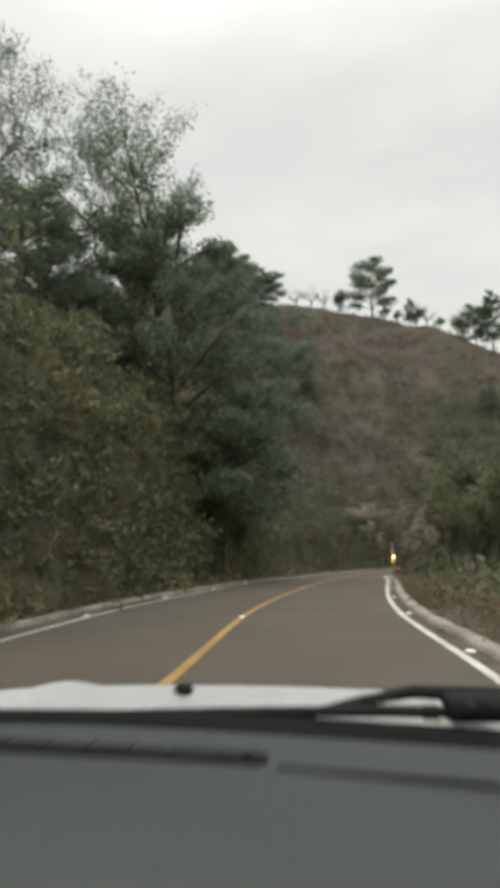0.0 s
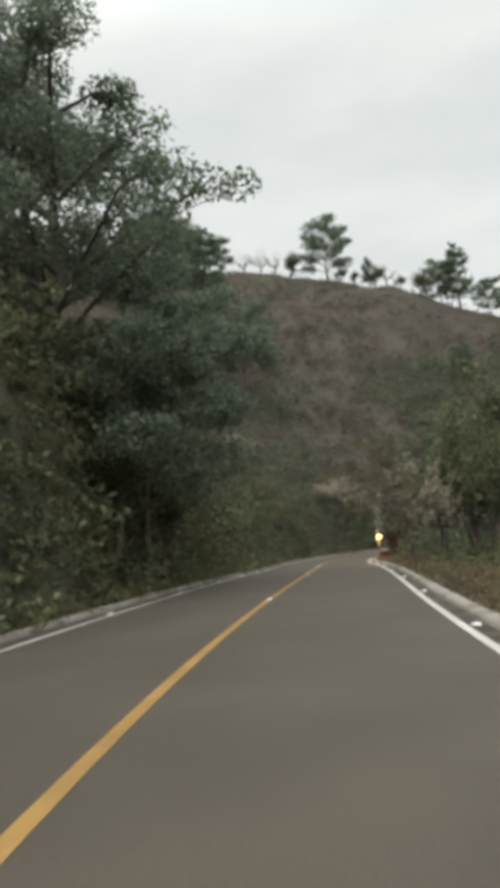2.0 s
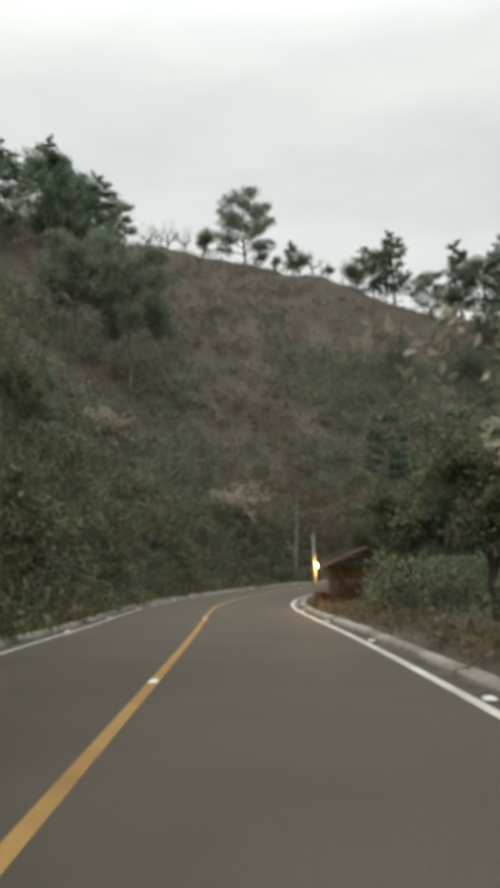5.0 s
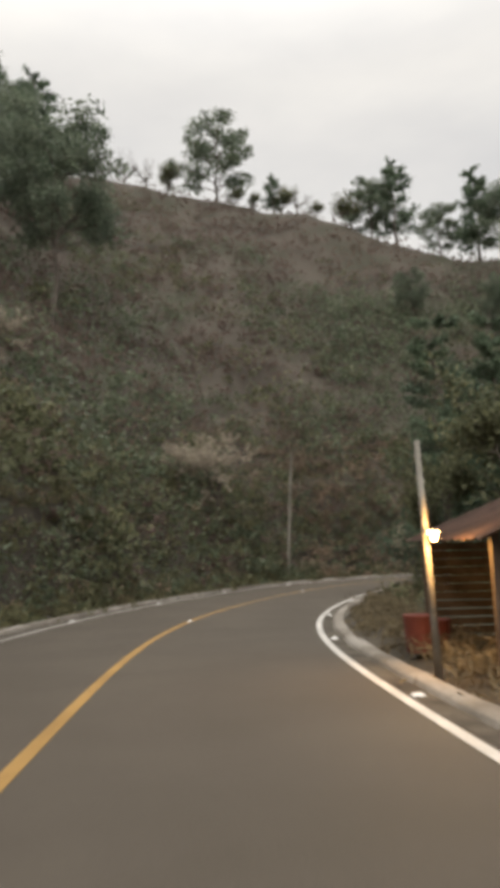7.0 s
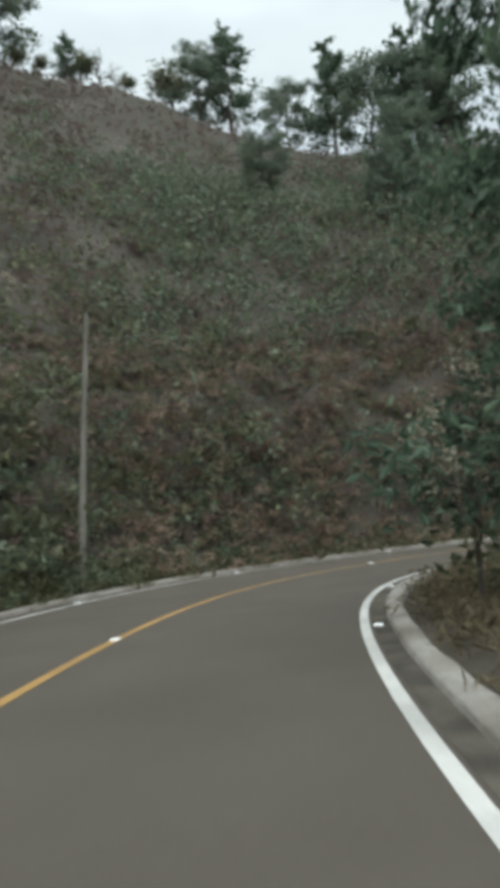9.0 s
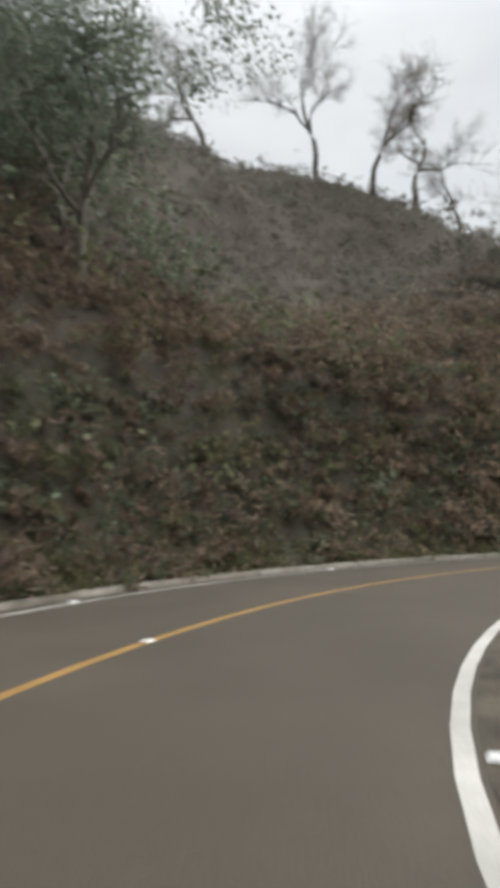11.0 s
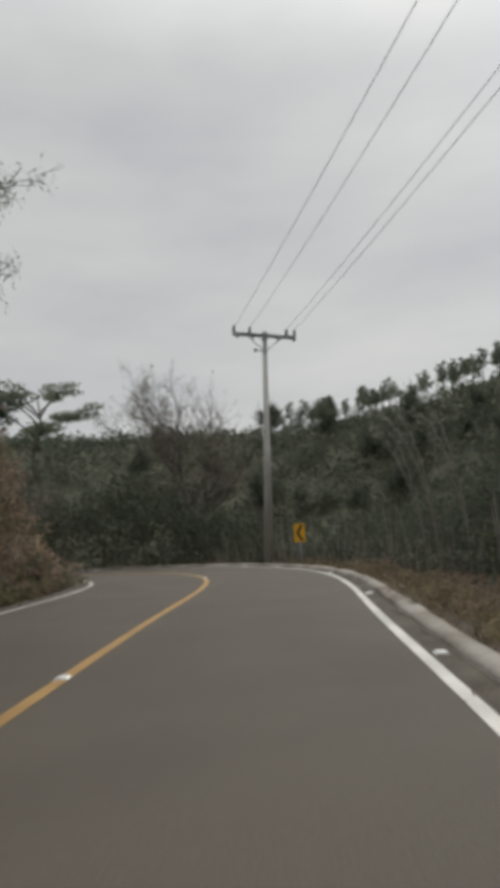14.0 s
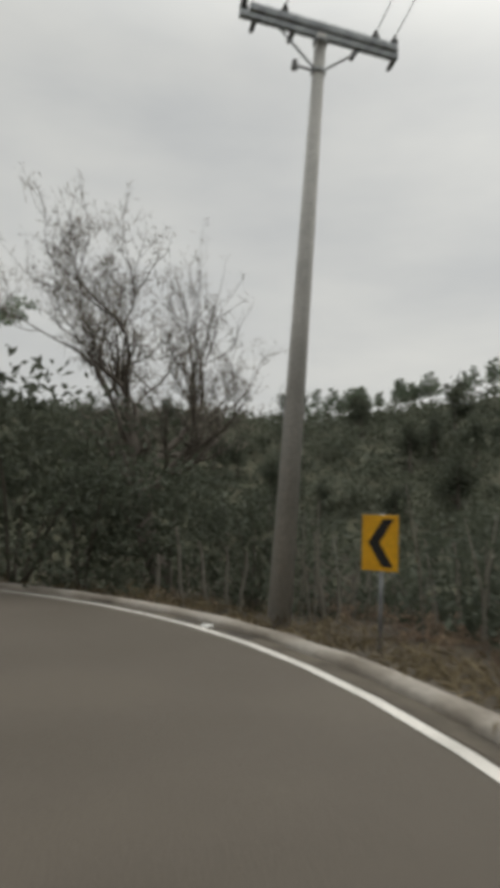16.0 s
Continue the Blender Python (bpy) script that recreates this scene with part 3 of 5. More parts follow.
plant(broad, [(7.5, 44, 0, 1.0), (6.8, 33, 50, 0.85), (9, 26, 120, 1.0), (8.0, 16, 200, 0.9), (11, 38, 260, 1.2), (8.5, 50, 30, 1.05), (12, 46, 10, 1.25), (-9, 48, 80, 0.8), (-8.5, 56, 170, 0.75), (-12, 62, 210, 0.9), (12, 58, 140, 1.1), (7.6, 8, 20, 0.7), (5.9, 46, 75, 0.8), (6.0, 36.5, 220, 0.75), (5.8, 29, 310, 0.7), (-5.8, 33.6, 150, 0.65), (-6.0, 29.0, 250, 0.65), (8.8, 66, 70, 1.1), (11.5, 62, 190, 1.3), (7.6, 69.5, 280, 0.85), (12, 68, 20, 1.4), (6.6, 40.5, 15, 1.15), (7.6, 35, 95, 1.2), (6.9, 45, 200, 1.2), (6.2, 21.5, 150, 0.75), (-7.0, 43, 260, 0.75), (-6.6, 51, 20, 0.6), (-5.8, 62, 130, 0.6)], "roadside trees")

# the ridge
r_broad = layered_tree("ridge_tree", 33, 12.4, 5.8, "round dark tree standing on the bare ridge", limbs=20, pads=4, leaves=9000, size=0.36, low=0.26, radius=0.22, pad=1.35, flat=0.7, dome=0.6)
plant(r_broad, [(2.2, 137.5, 0, 1.0), (-19.5, 140, 90, 0.6), (21.4, 127.8, 130, 0.62), (28.2, 122.8, 50, 0.5), (34.6, 118.6, 20, 0.75), (39.5, 115.0, 90, 0.8), (-26, 137, 10, 0.9), (-30, 131, 70, 1.1), (-24, 128, 170, 0.8)], "trees on the ridge")
r_bare = tree("bare_ridge_tree", 35, 6.0, "small leafless tree standing on the bare ridge", leaves=0, radius=0.1, top=3, clear=0.3, angle=50, kids=(5, 7), wide=1.4)
plant(r_bare, [(-11, 139.5, 0, 1.0), (-8, 139.5, 50, 0.9), (-14, 140, 140, 0.9), (13, 133.2, 200, 0.7)], "trees on the ridge")
r_small = tree("ridge_tree", 38, 5.0, "small green tree standing on the bare ridge", leaf=M_LEAF2, leaves=2600, size=0.26, spread=0.35, radius=0.1, clear=0.3, wide=1.5)
plant(r_small, [(-5, 139.2, 0, 1.0), (10.8, 134.3, 30, 0.85), (15.2, 132, 80, 0.5), (19.3, 129.3, 200, 1.0), (7, 135.8, 10, 0.5), (4.6, 137, 60, 0.6)], "trees on the ridge")
r_pine = pine("pine_tree", 41, 12.0, "dark pine standing on the ridge", 3.0, 0.3, 0.22, 0.03)
plant(r_pine, [(24.2, 126.8, 0, 1.0), (32.2, 121.2, 80, 1.0), (37.0, 117.2, 160, 1.0), (9.8, 134.6, 30, 0.5), (-18, 117, 10, 1.2), (-23, 112, 70, 1.3), (-27, 104, 50, 1.2), (-15, 108, 250, 0.9), (40, 115, 20, 1.0), (47, 106, 130, 1.0), (45, 99, 40, 1.0), (43, 97, 200, 0.9)], "pines on the ridge")

# the bend's inner side
inner = pine("conifer_tree", 44, 12.0, "tall dark conifer at the inner side of the bend", 7.0, 0.22, 0.08, 0.018)
plant(inner, [(10.2, 76.5, 0, 1.0), (9.4, 69.0, 40, 0.75), (14, 66, 250, 0.9), (11.2, 64.5, 310, 0.8), (12.0, 72, 90, 0.9), (13.5, 78.5, 140, 0.8)], "conifers in the bend")

# bare trees on the crest of the second bank
crest_tree = tree("bare_tree", 52, 10.5, "leafless tree with a twisted trunk on the bank's crest", bark=M_BARK, leaves=5000, leaf=M_TWIG, size=0.3, spread=0.16, slim=0.045, radius=0.12, top=4, clear=0.22, angle=46, kids=(4, 5), bend=0.55, shrink=0.66, wide=1.1)
plant(crest_tree, [(65.1, 87.2, 0, 1.1), (64, 79.2, 80, 0.95), (61.2, 75.9, 170, 0.92), (57.5, 74.3, 250, 0.85), (53.8, 73.1, 310, 0.5)], "bare trees on the crest")
tall_bare = tree("bare_tree", 57, 10.5, "tall leafless tree with upright limbs on the bank", leaves=4000, leaf=M_TWIG, size=0.24, spread=0.1, slim=0.05, radius=0.13, top=4, clear=0.42, angle=58, kids=(5, 6), bend=0.4, lift=0.08, wide=1.5)
bank_leafy = tree("leafy_tree", 58, 9.0, "dark leafy tree with a pale trunk high on the bank", bark=M_PBARK, leaf=M_LEAF3, leaves=5000, size=0.17, spread=0.3, radius=0.14, clear=0.45, angle=60, kids=(5, 6))
plant(bank_leafy, [(36.4, 90.5, 0, 1.0), (36.0, 93.3, 60, 1.0), (40.0, 94.4, 150, 1.0), (39.5, 91.3, 250, 0.9), (32.5, 94.5, 300, 0.9), (29.1, 95.8, 30, 0.9)], "leafy trees on the second bank")
plant(tall_bare, [(45.2, 70.4, 0, 0.8), (44.8, 71.5, 120, 0.45)], "trees on the second bank")
# the grey leaf colour of these crowns is lightened to carry haze
grey_leafy = layered_tree("leafy_tree", 7, 9.4, 3.5, "dense grey-green small-leaved tree on the bank", leaf=M_GREY, limbs=20, pads=5, leaves=23000, size=0.125, low=0.42, flat=0.65, radius=0.13, pad=0.95, dome=0.6)
plant(grey_leafy, [(46.4, 63.9, 0, 1.0), (45.4, 66.4, 90, 0.55), (45.6, 68.4, 200, 0.45)], "trees on the second bank")
feathery = tree("feathery_tree", 63, 6.0, "spreading tree with feathery bare branches on the bank", leaf=M_GREY, leaves=6500, size=0.1, spread=0.1, radius=0.1, top=4, clear=0.28, angle=65, kids=(4, 5), bend=0.4, lift=0.02, lean=(-0.35, -0.2), wide=1.2, slim=0.2)
plant(feathery, [(44.9, 62.6, 30, 1.0), (48.6, 57.8, -60, 1.6)], "trees on the second bank")

# the last bend
bend_tree = tree("bare_tree", 95, 11.4, "leafless spreading tree with fine twigs behind the bend", leaves=7500, leaf=M_TWIG, size=0.3, spread=0.1, radius=0.25, top=4, clear=0.3, angle=56, kids=(5, 6), bend=0.4, lift=0.16, stems=1, wide=1.08, slim=0.07, shrink=0.66)
plant(bend_tree, [(46.2, 36.75, 0, 1.02), (57.0, 33.5, 90, 0.6)], "trees behind the bend")
far_tree = layered_tree("umbrella_tree", 74, 14.6, 3.6, "flat-topped leafy tree above the brush", limbs=12, pads=4, leaves=6000, size=0.2, low=0.76, flat=0.3, radius=0.17, pad=0.95, dome=0.3)
plant(far_tree, [(60.0, 31.5, 0, 1.0), (66.5, 33.0, 120, 0.85), (57.0, 24.0, 40, 0.6)], "trees behind the bend")
# paler than the ridge pines: distance haze is put into the crown colour
far_pine = pine("pine_tree", 77, 14.0, "distant pine on the far hill", 1.0, 0.26, 0.46, 0.04, leaf=M_LEAF3)
rg = np.random.default_rng(5)
fp = [(76, -98, 0, 0.6)]
for cx_, n_, w_ in ((71, 5, 1.6), (66, 6, 1.6), (61, 8, 1.5), (52, 12, 2.6), (46, 5, 1.6), (38, 3, 1.6), (30, 11, 2.6), (20, 12, 4.5), (6, 10, 6.0), (-10, 8, 8.0)):
    for k in range(n_):
        fp.append((cx_ + rg.normal() * w_, -98 + rg.normal() * 4, rg.uniform(0, 360), rg.uniform(0.6, 1.0)))
plant(far_pine, fp, "pines on the far hill")
far_broad = tree("broadleaf_tree", 79, 8.0, "distant green tree on the far slope", leaf=M_FAR, leaves=1300, size=0.5, spread=0.6, radius=0.15, clear=0.3, top=2, wide=1.4)
fb = [(40, -60, 0, 1.0)]
for k in range(60):
    x, y = rg.uniform(-30, 100), rg.uniform(-78, -18)
    fb.append((x, y, rg.uniform(0, 360), rg.uniform(0.55, 1.1)))
plant(far_broad, fb, "trees on the far slope")


# ---- shrubs ----
def bush(name, seed, height, width, leaf, leaves, size, label, slim=0.45):
    """A many-stemmed shrub: lumps of leaves on short stems."""
    rng = np.random.default_rng(seed)
    base = new(name)
    lumps = [(rng.normal() * width * 0.3, rng.normal() * width * 0.3, height * rng.uniform(0.14, 0.85), height * rng.uniform(0.18, 0.32)) for _ in range(11)]
    stems = [tube([(0, 0, -0.2), (lx * 0.4, ly * 0.4, lz * 0.5), (lx, ly, lz)], [0.03, 0.022, 0.01], 4) for lx, ly, lz, _ in lumps[:5]]
    v, f = gather(stems)
    piece("stem", v, f, M_BARK, base, True)
    pick = rng.integers(0, len(lumps), leaves)
    d = rng.normal(size=(leaves, 3))
    d /= np.linalg.norm(d, axis=1)[:, None]
    L = np.array(lumps)[pick]
    c = L[:, :3] + d * (L[:, 3:4] * rng.uniform(0.45, 1.1, (leaves, 1))) * np.array([1.25, 1.25, 1.0])
    c[:, 2] = np.maximum(c[:, 2], 0.02)
    v, f = leaf_cards(rng, c, size, 0.03, 0.2, slim)
    piece("foliage", v, f, leaf, base)
    return tagged(base, label, "shrub")


def spread_out(rng, first, n, box, want, scales, group):
    pts = scatter(rng, n, box, want)
    plant(first, [(float(x), float(y), float(rng.uniform(0, 360)), float(rng.uniform(*scales))) for x, y, _ in pts], group)


def scatter(rng, n, box, want):
    """Chance spots in the box for which want(side, distance, s, x, y) holds."""
    x, y = rng.uniform(box[0], box[2], n), rng.uniform(box[1], box[3], n)
    h, side, a, s = land(x, y)
    ok = want(side, a, s, x, y)
    return np.stack([x, y, h], 1)[ok]


def bank_spots(rng, n, s0, s1, o0, o1, even=1.0):
    """Chance spots on the left bank, as dense on its steep faces as on its flat ones."""
    o_all = np.linspace(o0, o1, 40)
    s, o = rng.uniform(s0, s1, n), np.empty(n)
    rows = np.arange(s0, s1 + 2.0, 2.0)
    for r in rows:
        p = on_road(np.full(40, r), -o_all)
        z = land(p[:, 0], p[:, 1])[0]
        run = np.concatenate([[0], np.cumsum(np.hypot(np.diff(o_all), np.diff(z) * even))])
        here = np.abs(s - r) <= 1.0
        o[here] = np.interp(rng.uniform(0, run[-1], here.sum()), run, o_all)
    p = on_road(s, -o)
    p[:, 2] = land(p[:, 0], p[:, 1])[0]
    return p


rg = np.random.default_rng(23)
b_dark = bush("shrub", 101, 2.0, 2.4, M_LEAF2, 480, 0.25, "dense olive green shrub on the bank")
spread_out(rg, b_dark, 120, (-20, -8, -4, 74), lambda sd, a, s, x, y: (sd < 0) & (a > 5.6) & (a < 16), (0.6, 1.5), "shrubs on the bank")
b_in = bush("shrub", 105, 2.4, 2.4, M_LEAF2, 480, 0.24, "leafy olive shrub beside the road")
spread_out(rg, b_in, 110, (4, -8, 34, 84), lambda sd, a, s, x, y: (sd > 0) & (a > 5.9) & ~((x < 7.4) & (y > 55) & (y < 62)), (0.5, 1.3), "shrubs beside the road")
b_end = bush("shrub", 106, 2.3, 2.4, M_TWIG, 520, 0.24, "tall dry shrub behind the bend", 0.3)
spread_out(rg, b_end, 95, (24, 14, 80, 60), lambda sd, a, s, x, y: (a > 7.0) & (s > 124) & ((sd > 0) | (s > 158)) & (np.hypot(x - 39.7, y - 45.4) > 3.5), (0.5, 1.15), "shrubs behind the bend")
b_end2 = bush("shrub", 107, 2.4, 2.6, M_FAR, 700, 0.19, "dark green shrub behind the bend")
spread_out(rg, b_end2, 70, (24, 8, 80, 58), lambda sd, a, s, x, y: (a > 8.5) & (s > 124) & ((sd > 0) | (s > 158)), (0.5, 1.1), "shrubs behind the bend")
thick = bush("shrub", 109, 3.2, 3.0, M_FAR, 1700, 0.16, "tall dense dark green shrub behind the bend")
plant(thick, [(45.2, 40.0, 0, 1.0), (46.8, 40.6, 80, 1.1), (48.6, 40.4, 160, 1.6), (50.6, 41.0, 240, 1.35), (52.8, 41.3, 300, 1.2), (43.4, 39.6, 30, 0.9), (55.5, 42.0, 100, 1.3), (36.2, 39.0, 200, 1.3), (38.4, 39.5, 20, 1.0), (34.6, 43.0, 120, 1.2), (33.4, 50.6, 60, 1.2), (32.6, 48.0, 150, 1.35), (33.6, 46.0, 240, 1.2), (31.8, 53.0, 310, 1.15), (30.4, 50.0, 10, 1.5)], "tall shrubs behind the bend")
hide = bush("shrub", 108, 2.0, 2.0, M_LEAF, 700, 0.18, "dark leafy shrub with small rounded leaves")
plant(hide, [(5.7, 54.2, 0, 1.0), (6.9, 54.0, 80, 0.85), (7.9, 55.0, 200, 1.0), (5.0, 52.3, 140, 0.6), (8.2, 57.5, 30, 1.1), (6.2, 51.5, 260, 0.8), (4.2, 87.3, 30, 0.5), (5.2, 88.2, 110, 0.45), (3.4, 86.9, 200, 0.6)], "dark leafy shrubs")


# ---- undergrowth ----
def undergrowth(name, seed, spots, leaf, each, size, width, height, label, slim=0.5, droop=0.0):
    rng = np.random.default_rng(seed)
    k = len(spots)
    grown = rng.uniform(0.4, 1.3, k)
    c = np.repeat(spots, each, axis=0)
    g = np.repeat(grown, each)[:, None]
    off = rng.normal(size=(k * each, 3)) * np.array([width, width, 0]) * 0.5
    up = rng.beta(1.3, 1.8, k * each)[:, None] * height
    off *= 1.15 - 0.6 * up / height
    v, f = leaf_cards(rng, c + off * g + np.array([[0, 0, 1.0]]) * up * g, size, 0.0, droop, slim)
    return tagged(piece(name, v, f, leaf), label, "undergrowth", kind="stuff")


def cover(name, seed, spots, leaf, each, size, width, height, label, slim=0.5):
    """Many low lumpy shrubs joined into one cover."""
    rng = np.random.default_rng(seed)
    k = len(spots)
    grown = rng.uniform(0.45, 1.4, k)
    m = 5
    lump = np.stack([rng.normal(size=(k, m)) * width * 0.35, rng.normal(size=(k, m)) * width * 0.35, rng.uniform(0.1, 0.75, (k, m)) * height], -1) * grown[:, None, None] + spots[:, None]
    rad = rng.uniform(0.22, 0.42, (k, m)) * height * grown[:, None]
    pick = rng.integers(0, m, (k, each))
    rows = np.arange(k)[:, None]
    d = rng.normal(size=(k, each, 3))
    d /= np.linalg.norm(d, axis=2)[..., None]
    c = lump[rows, pick] + d * (rad[rows, pick] * rng.uniform(0.4, 1.1, (k, each)))[..., None] * np.array([1.4, 1.4, 1.0])
    v, f = leaf_cards(rng, c.reshape(-1, 3), size, 0.0, 0.0, slim)
    return tagged(piece(name, v, f, leaf), label, "undergrowth", kind="stuff")


rg = np.random.default_rng(11)
on_hill = lambda sd, a, s, x, y: (sd < 0) & (a > 4.9) & (s < 140) & ((x < 40) | (a < 9))
on_left = lambda sd, a, s, x, y: (sd < 0) & (a > 4.9) & (a < 22) & (s < 140)
cover("shrub_cover", 1, scatter(rg, 900, (-34, -12, -3, 76), on_left), M_LEAF2, 70, 0.27, 1.8, 1.6, "olive shrubs covering the bank")
cover("shrub_cover", 2, scatter(rg, 500, (-14, -12, 18, 98), lambda sd, a, s, x, y: (sd < 0) & (a > 4.45) & (a < 10)), M_LEAF2, 64, 0.19, 1.2, 1.0, "olive green leafy plants along the foot of the bank")
cover("grass_cover", 3, scatter(rg, 500, (-12, -12, 22, 98), lambda sd, a, s, x, y: (sd < 0) & (a > 4.3) & (a < 9)), M_GRASS, 50, 0.34, 1.4, 0.5, "dry grass hanging over the cut bank", 0.12)
from_crest = lambda x, y: np.hypot(np.asarray(x)[:, None] - crest[None, :, 0], np.asarray(y)[:, None] - crest[None, :, 1]).min(1)
patch = lambda x, y, seed: np.array([noise.noise((p * 0.075, q * 0.075, seed)) for p, q in zip(x, y)])
cover("shrub_cover", 4, scatter(rg, 3300, (-40, 70, 64, 140), lambda sd, a, s, x, y: on_hill(sd, a, s, x, y) & (from_crest(x, y) > 5)), M_HILL, 56, 0.27, 2.4, 1.1, "dry reddish-brown brush covering the hillside", 0.35)
cover("shrub_cover", 5, scatter(rg, 2600, (-40, 70, 64, 140), lambda sd, a, s, x, y: on_hill(sd, a, s, x, y) & (patch(x, y, 3.0) > 0.02) & (from_crest(x, y) > 9)), M_LEAF2, 50, 0.3, 2.5, 1.7, "olive bushes in patches over the hillside")
cover("shrub_cover", 6, scatter(rg, 1700, (-40, 70, 46, 128), lambda sd, a, s, x, y: (sd < 0) & (a > 5) & (s < 100) & (patch(x, y, 8.0) > 0.0) & (from_crest(x, y) > 14)), M_LEAF, 56, 0.3, 3.0, 2.6, "dark green bushes on the lower hillside")
cover("shrub_cover", 7, scatter(rg, 1300, (-2, 76, 60, 104), lambda sd, a, s, x, y: (sd < 0) & (a > 4.4) & (a < 12) & (s > 86)), M_DRYLEAF, 48, 0.25, 1.5, 1.0, "dry brown plants on the cut bank", 0.3)
cover("shrub_cover", 14, scatter(rg, 5200, (-2, 66, 66, 118), lambda sd, a, s, x, y: (sd < 0) & (a > 8.5) & (a < 60) & (s > 88) & (x > 26)), M_TWIG, 26, 0.3, 1.7, 0.42, "low grey dry growth on the upper bank", 0.3)
cover("shrub_cover", 17, scatter(rg, 900, (-2, 66, 66, 112), lambda sd, a, s, x, y: (sd < 0) & (a > 7) & (a < 15) & (s > 88)), M_LEAF2, 36, 0.2, 1.3, 0.6, "low olive growth on the cut bank", 0.4)
cover("shrub_cover", 8, scatter(rg, 800, (36, 54, 54, 84), lambda sd, a, s, x, y: (sd < 0) & (a > 4.35) & (a < 12) & (s < 143)), M_DRYLEAF, 44, 0.32, 1.1, 0.9, "dry twigs on the bank's nose", 0.25)
cover("grass_cover", 35, scatter(rg, 5200, (24, 64, 68, 114), lambda sd, a, s, x, y: (sd < 0) & (a > 8) & (a < 45)), M_TWIG, 24, 0.26, 1.5, 0.3, "short dry grass on the upper bank", 0.16)
cover("shrub_cover", 15, scatter(rg, 800, (10, 54, 54, 96), lambda sd, a, s, x, y: (sd < 0) & (a > 4.35) & (a < 9.5) & (s > 84) & (s < 143)), M_TWIG, 40, 0.28, 1.3, 0.8, "pale dry strands hanging on the cut bank", 0.12)
cover("shrub_cover", 16, scatter(rg, 250, (8, 60, 50, 98), lambda sd, a, s, x, y: (sd < 0) & (a > 4.4) & (a < 8.5) & (s > 80) & (s < 136)), M_LEAF, 44, 0.24, 1.2, 0.9, "dark green weeds at the foot of the cut bank")
cover("shrub_cover", 9, scatter(rg, 700, (3, -8, 36, 86), lambda sd, a, s, x, y: (sd > 0) & (a > 5.0) & (s < 128) & ~((x < 7.4) & (y > 55.4) & (y < 61))), M_LEAF2, 80, 0.17, 1.3, 1.0, "olive brush beside the road")
cover("shrub_cover", 10, scatter(rg, 1300, (22, 4, 85, 62), lambda sd, a, s, x, y: (a > 6.6) & (s > 126) & ((sd > 0) | (s > 156))), M_TWIG, 60, 0.2, 1.6, 1.2, "tall dry brush behind the bend", 0.28)
cover("shrub_cover", 11, scatter(rg, 800, (22, 4, 85, 60), lambda sd, a, s, x, y: (a > 6.4) & (s > 126) & ((sd > 0) | (s > 156))), M_FAR, 76, 0.19, 1.9, 1.3, "green bushes behind the bend")
cover("shrub_cover", 12, scatter(rg, 3000, (-45, -112, 130, 10), lambda sd, a, s, x, y: (a > 14) & ((y > -86) | (y < -108))), M_FAR, 44, 0.75, 6.0, 3.0, "green cover of the far slope")
cover("grass_cover", 21, bank_spots(rg, 1900, -12, 46, 4.15, 10), M_GRASS2, 36, 0.34, 1.1, 0.55, "olive grass covering the steep bank", 0.14)
cover("shrub_cover", 22, bank_spots(rg, 620, -12, 60, 4.3, 11), M_LEAF2, 60, 0.2, 1.2, 0.9, "olive weeds on the steep bank")
cover("shrub_cover", 23, bank_spots(rg, 420, -12, 60, 4.2, 9), M_LEAF2, 60, 0.2, 1.1, 0.9, "olive green weeds on the steep bank")
cover("shrub_cover", 24, bank_spots(rg, 2500, 89, 151, 4.2, 10), M_RUST, 46, 0.3, 1.0, 0.6, "rusty brown dry growth on the cut bank", 0.2)
cover("grass_cover", 25, bank_spots(rg, 1600, 84, 151, 4.15, 9), M_GRASS2, 36, 0.32, 1.0, 0.5, "olive grass on the cut bank", 0.14)
cover("grass_cover", 31, bank_spots(rg, 700, 44, 86, 4.15, 10), M_GRASS2, 46, 0.3, 1.1, 0.55, "olive grass on the low bank", 0.14)
cover("shrub_cover", 32, bank_spots(rg, 350, 44, 90, 4.4, 11), M_LEAF2, 56, 0.2, 1.2, 0.9, "olive weeds on the low bank")
cover("shrub_cover", 33, bank_spots(rg, 160, 44, 90, 4.3, 12), M_RUST, 46, 0.26, 1.2, 0.8, "dry brown growth on the low bank", 0.2)
cover("shrub_cover", 36, bank_spots(rg, 900, 54, 94, 4.3, 15), M_LEAF, 56, 0.18, 1.3, 0.9, "dark green weeds on the low bank")
cover("shrub_cover", 34, bank_spots(rg, 350, 124, 151, 4.2, 10), M_TWIG, 50, 0.22, 1.2, 1.0, "grey dry growth on the end of the bank", 0.2)
cover("shrub_cover", 26, bank_spots(rg, 600, 84, 130, 4.15, 6.2), M_LEAF, 50, 0.15, 0.9, 0.5, "dark weeds on the foot of the cut bank")
cover("shrub_cover", 27, scatter(rg, 1500, (28, 34, 46, 66), lambda sd, a, s, x, y: (sd > 0) & (a > 4.5) & (a < 8) & (s > 126) & (s < 168) & (np.hypot(x - 40.2, y - 45.6) > 1.7) & (np.hypot(x - 43.7, y - 42.0) > 1.5) & (np.hypot(x - 42.0, y - 43.2) > 1.7)), M_RUST, 60, 0.13, 1.1, 0.35, "dry brown litter and weeds behind the kerb", 0.2)
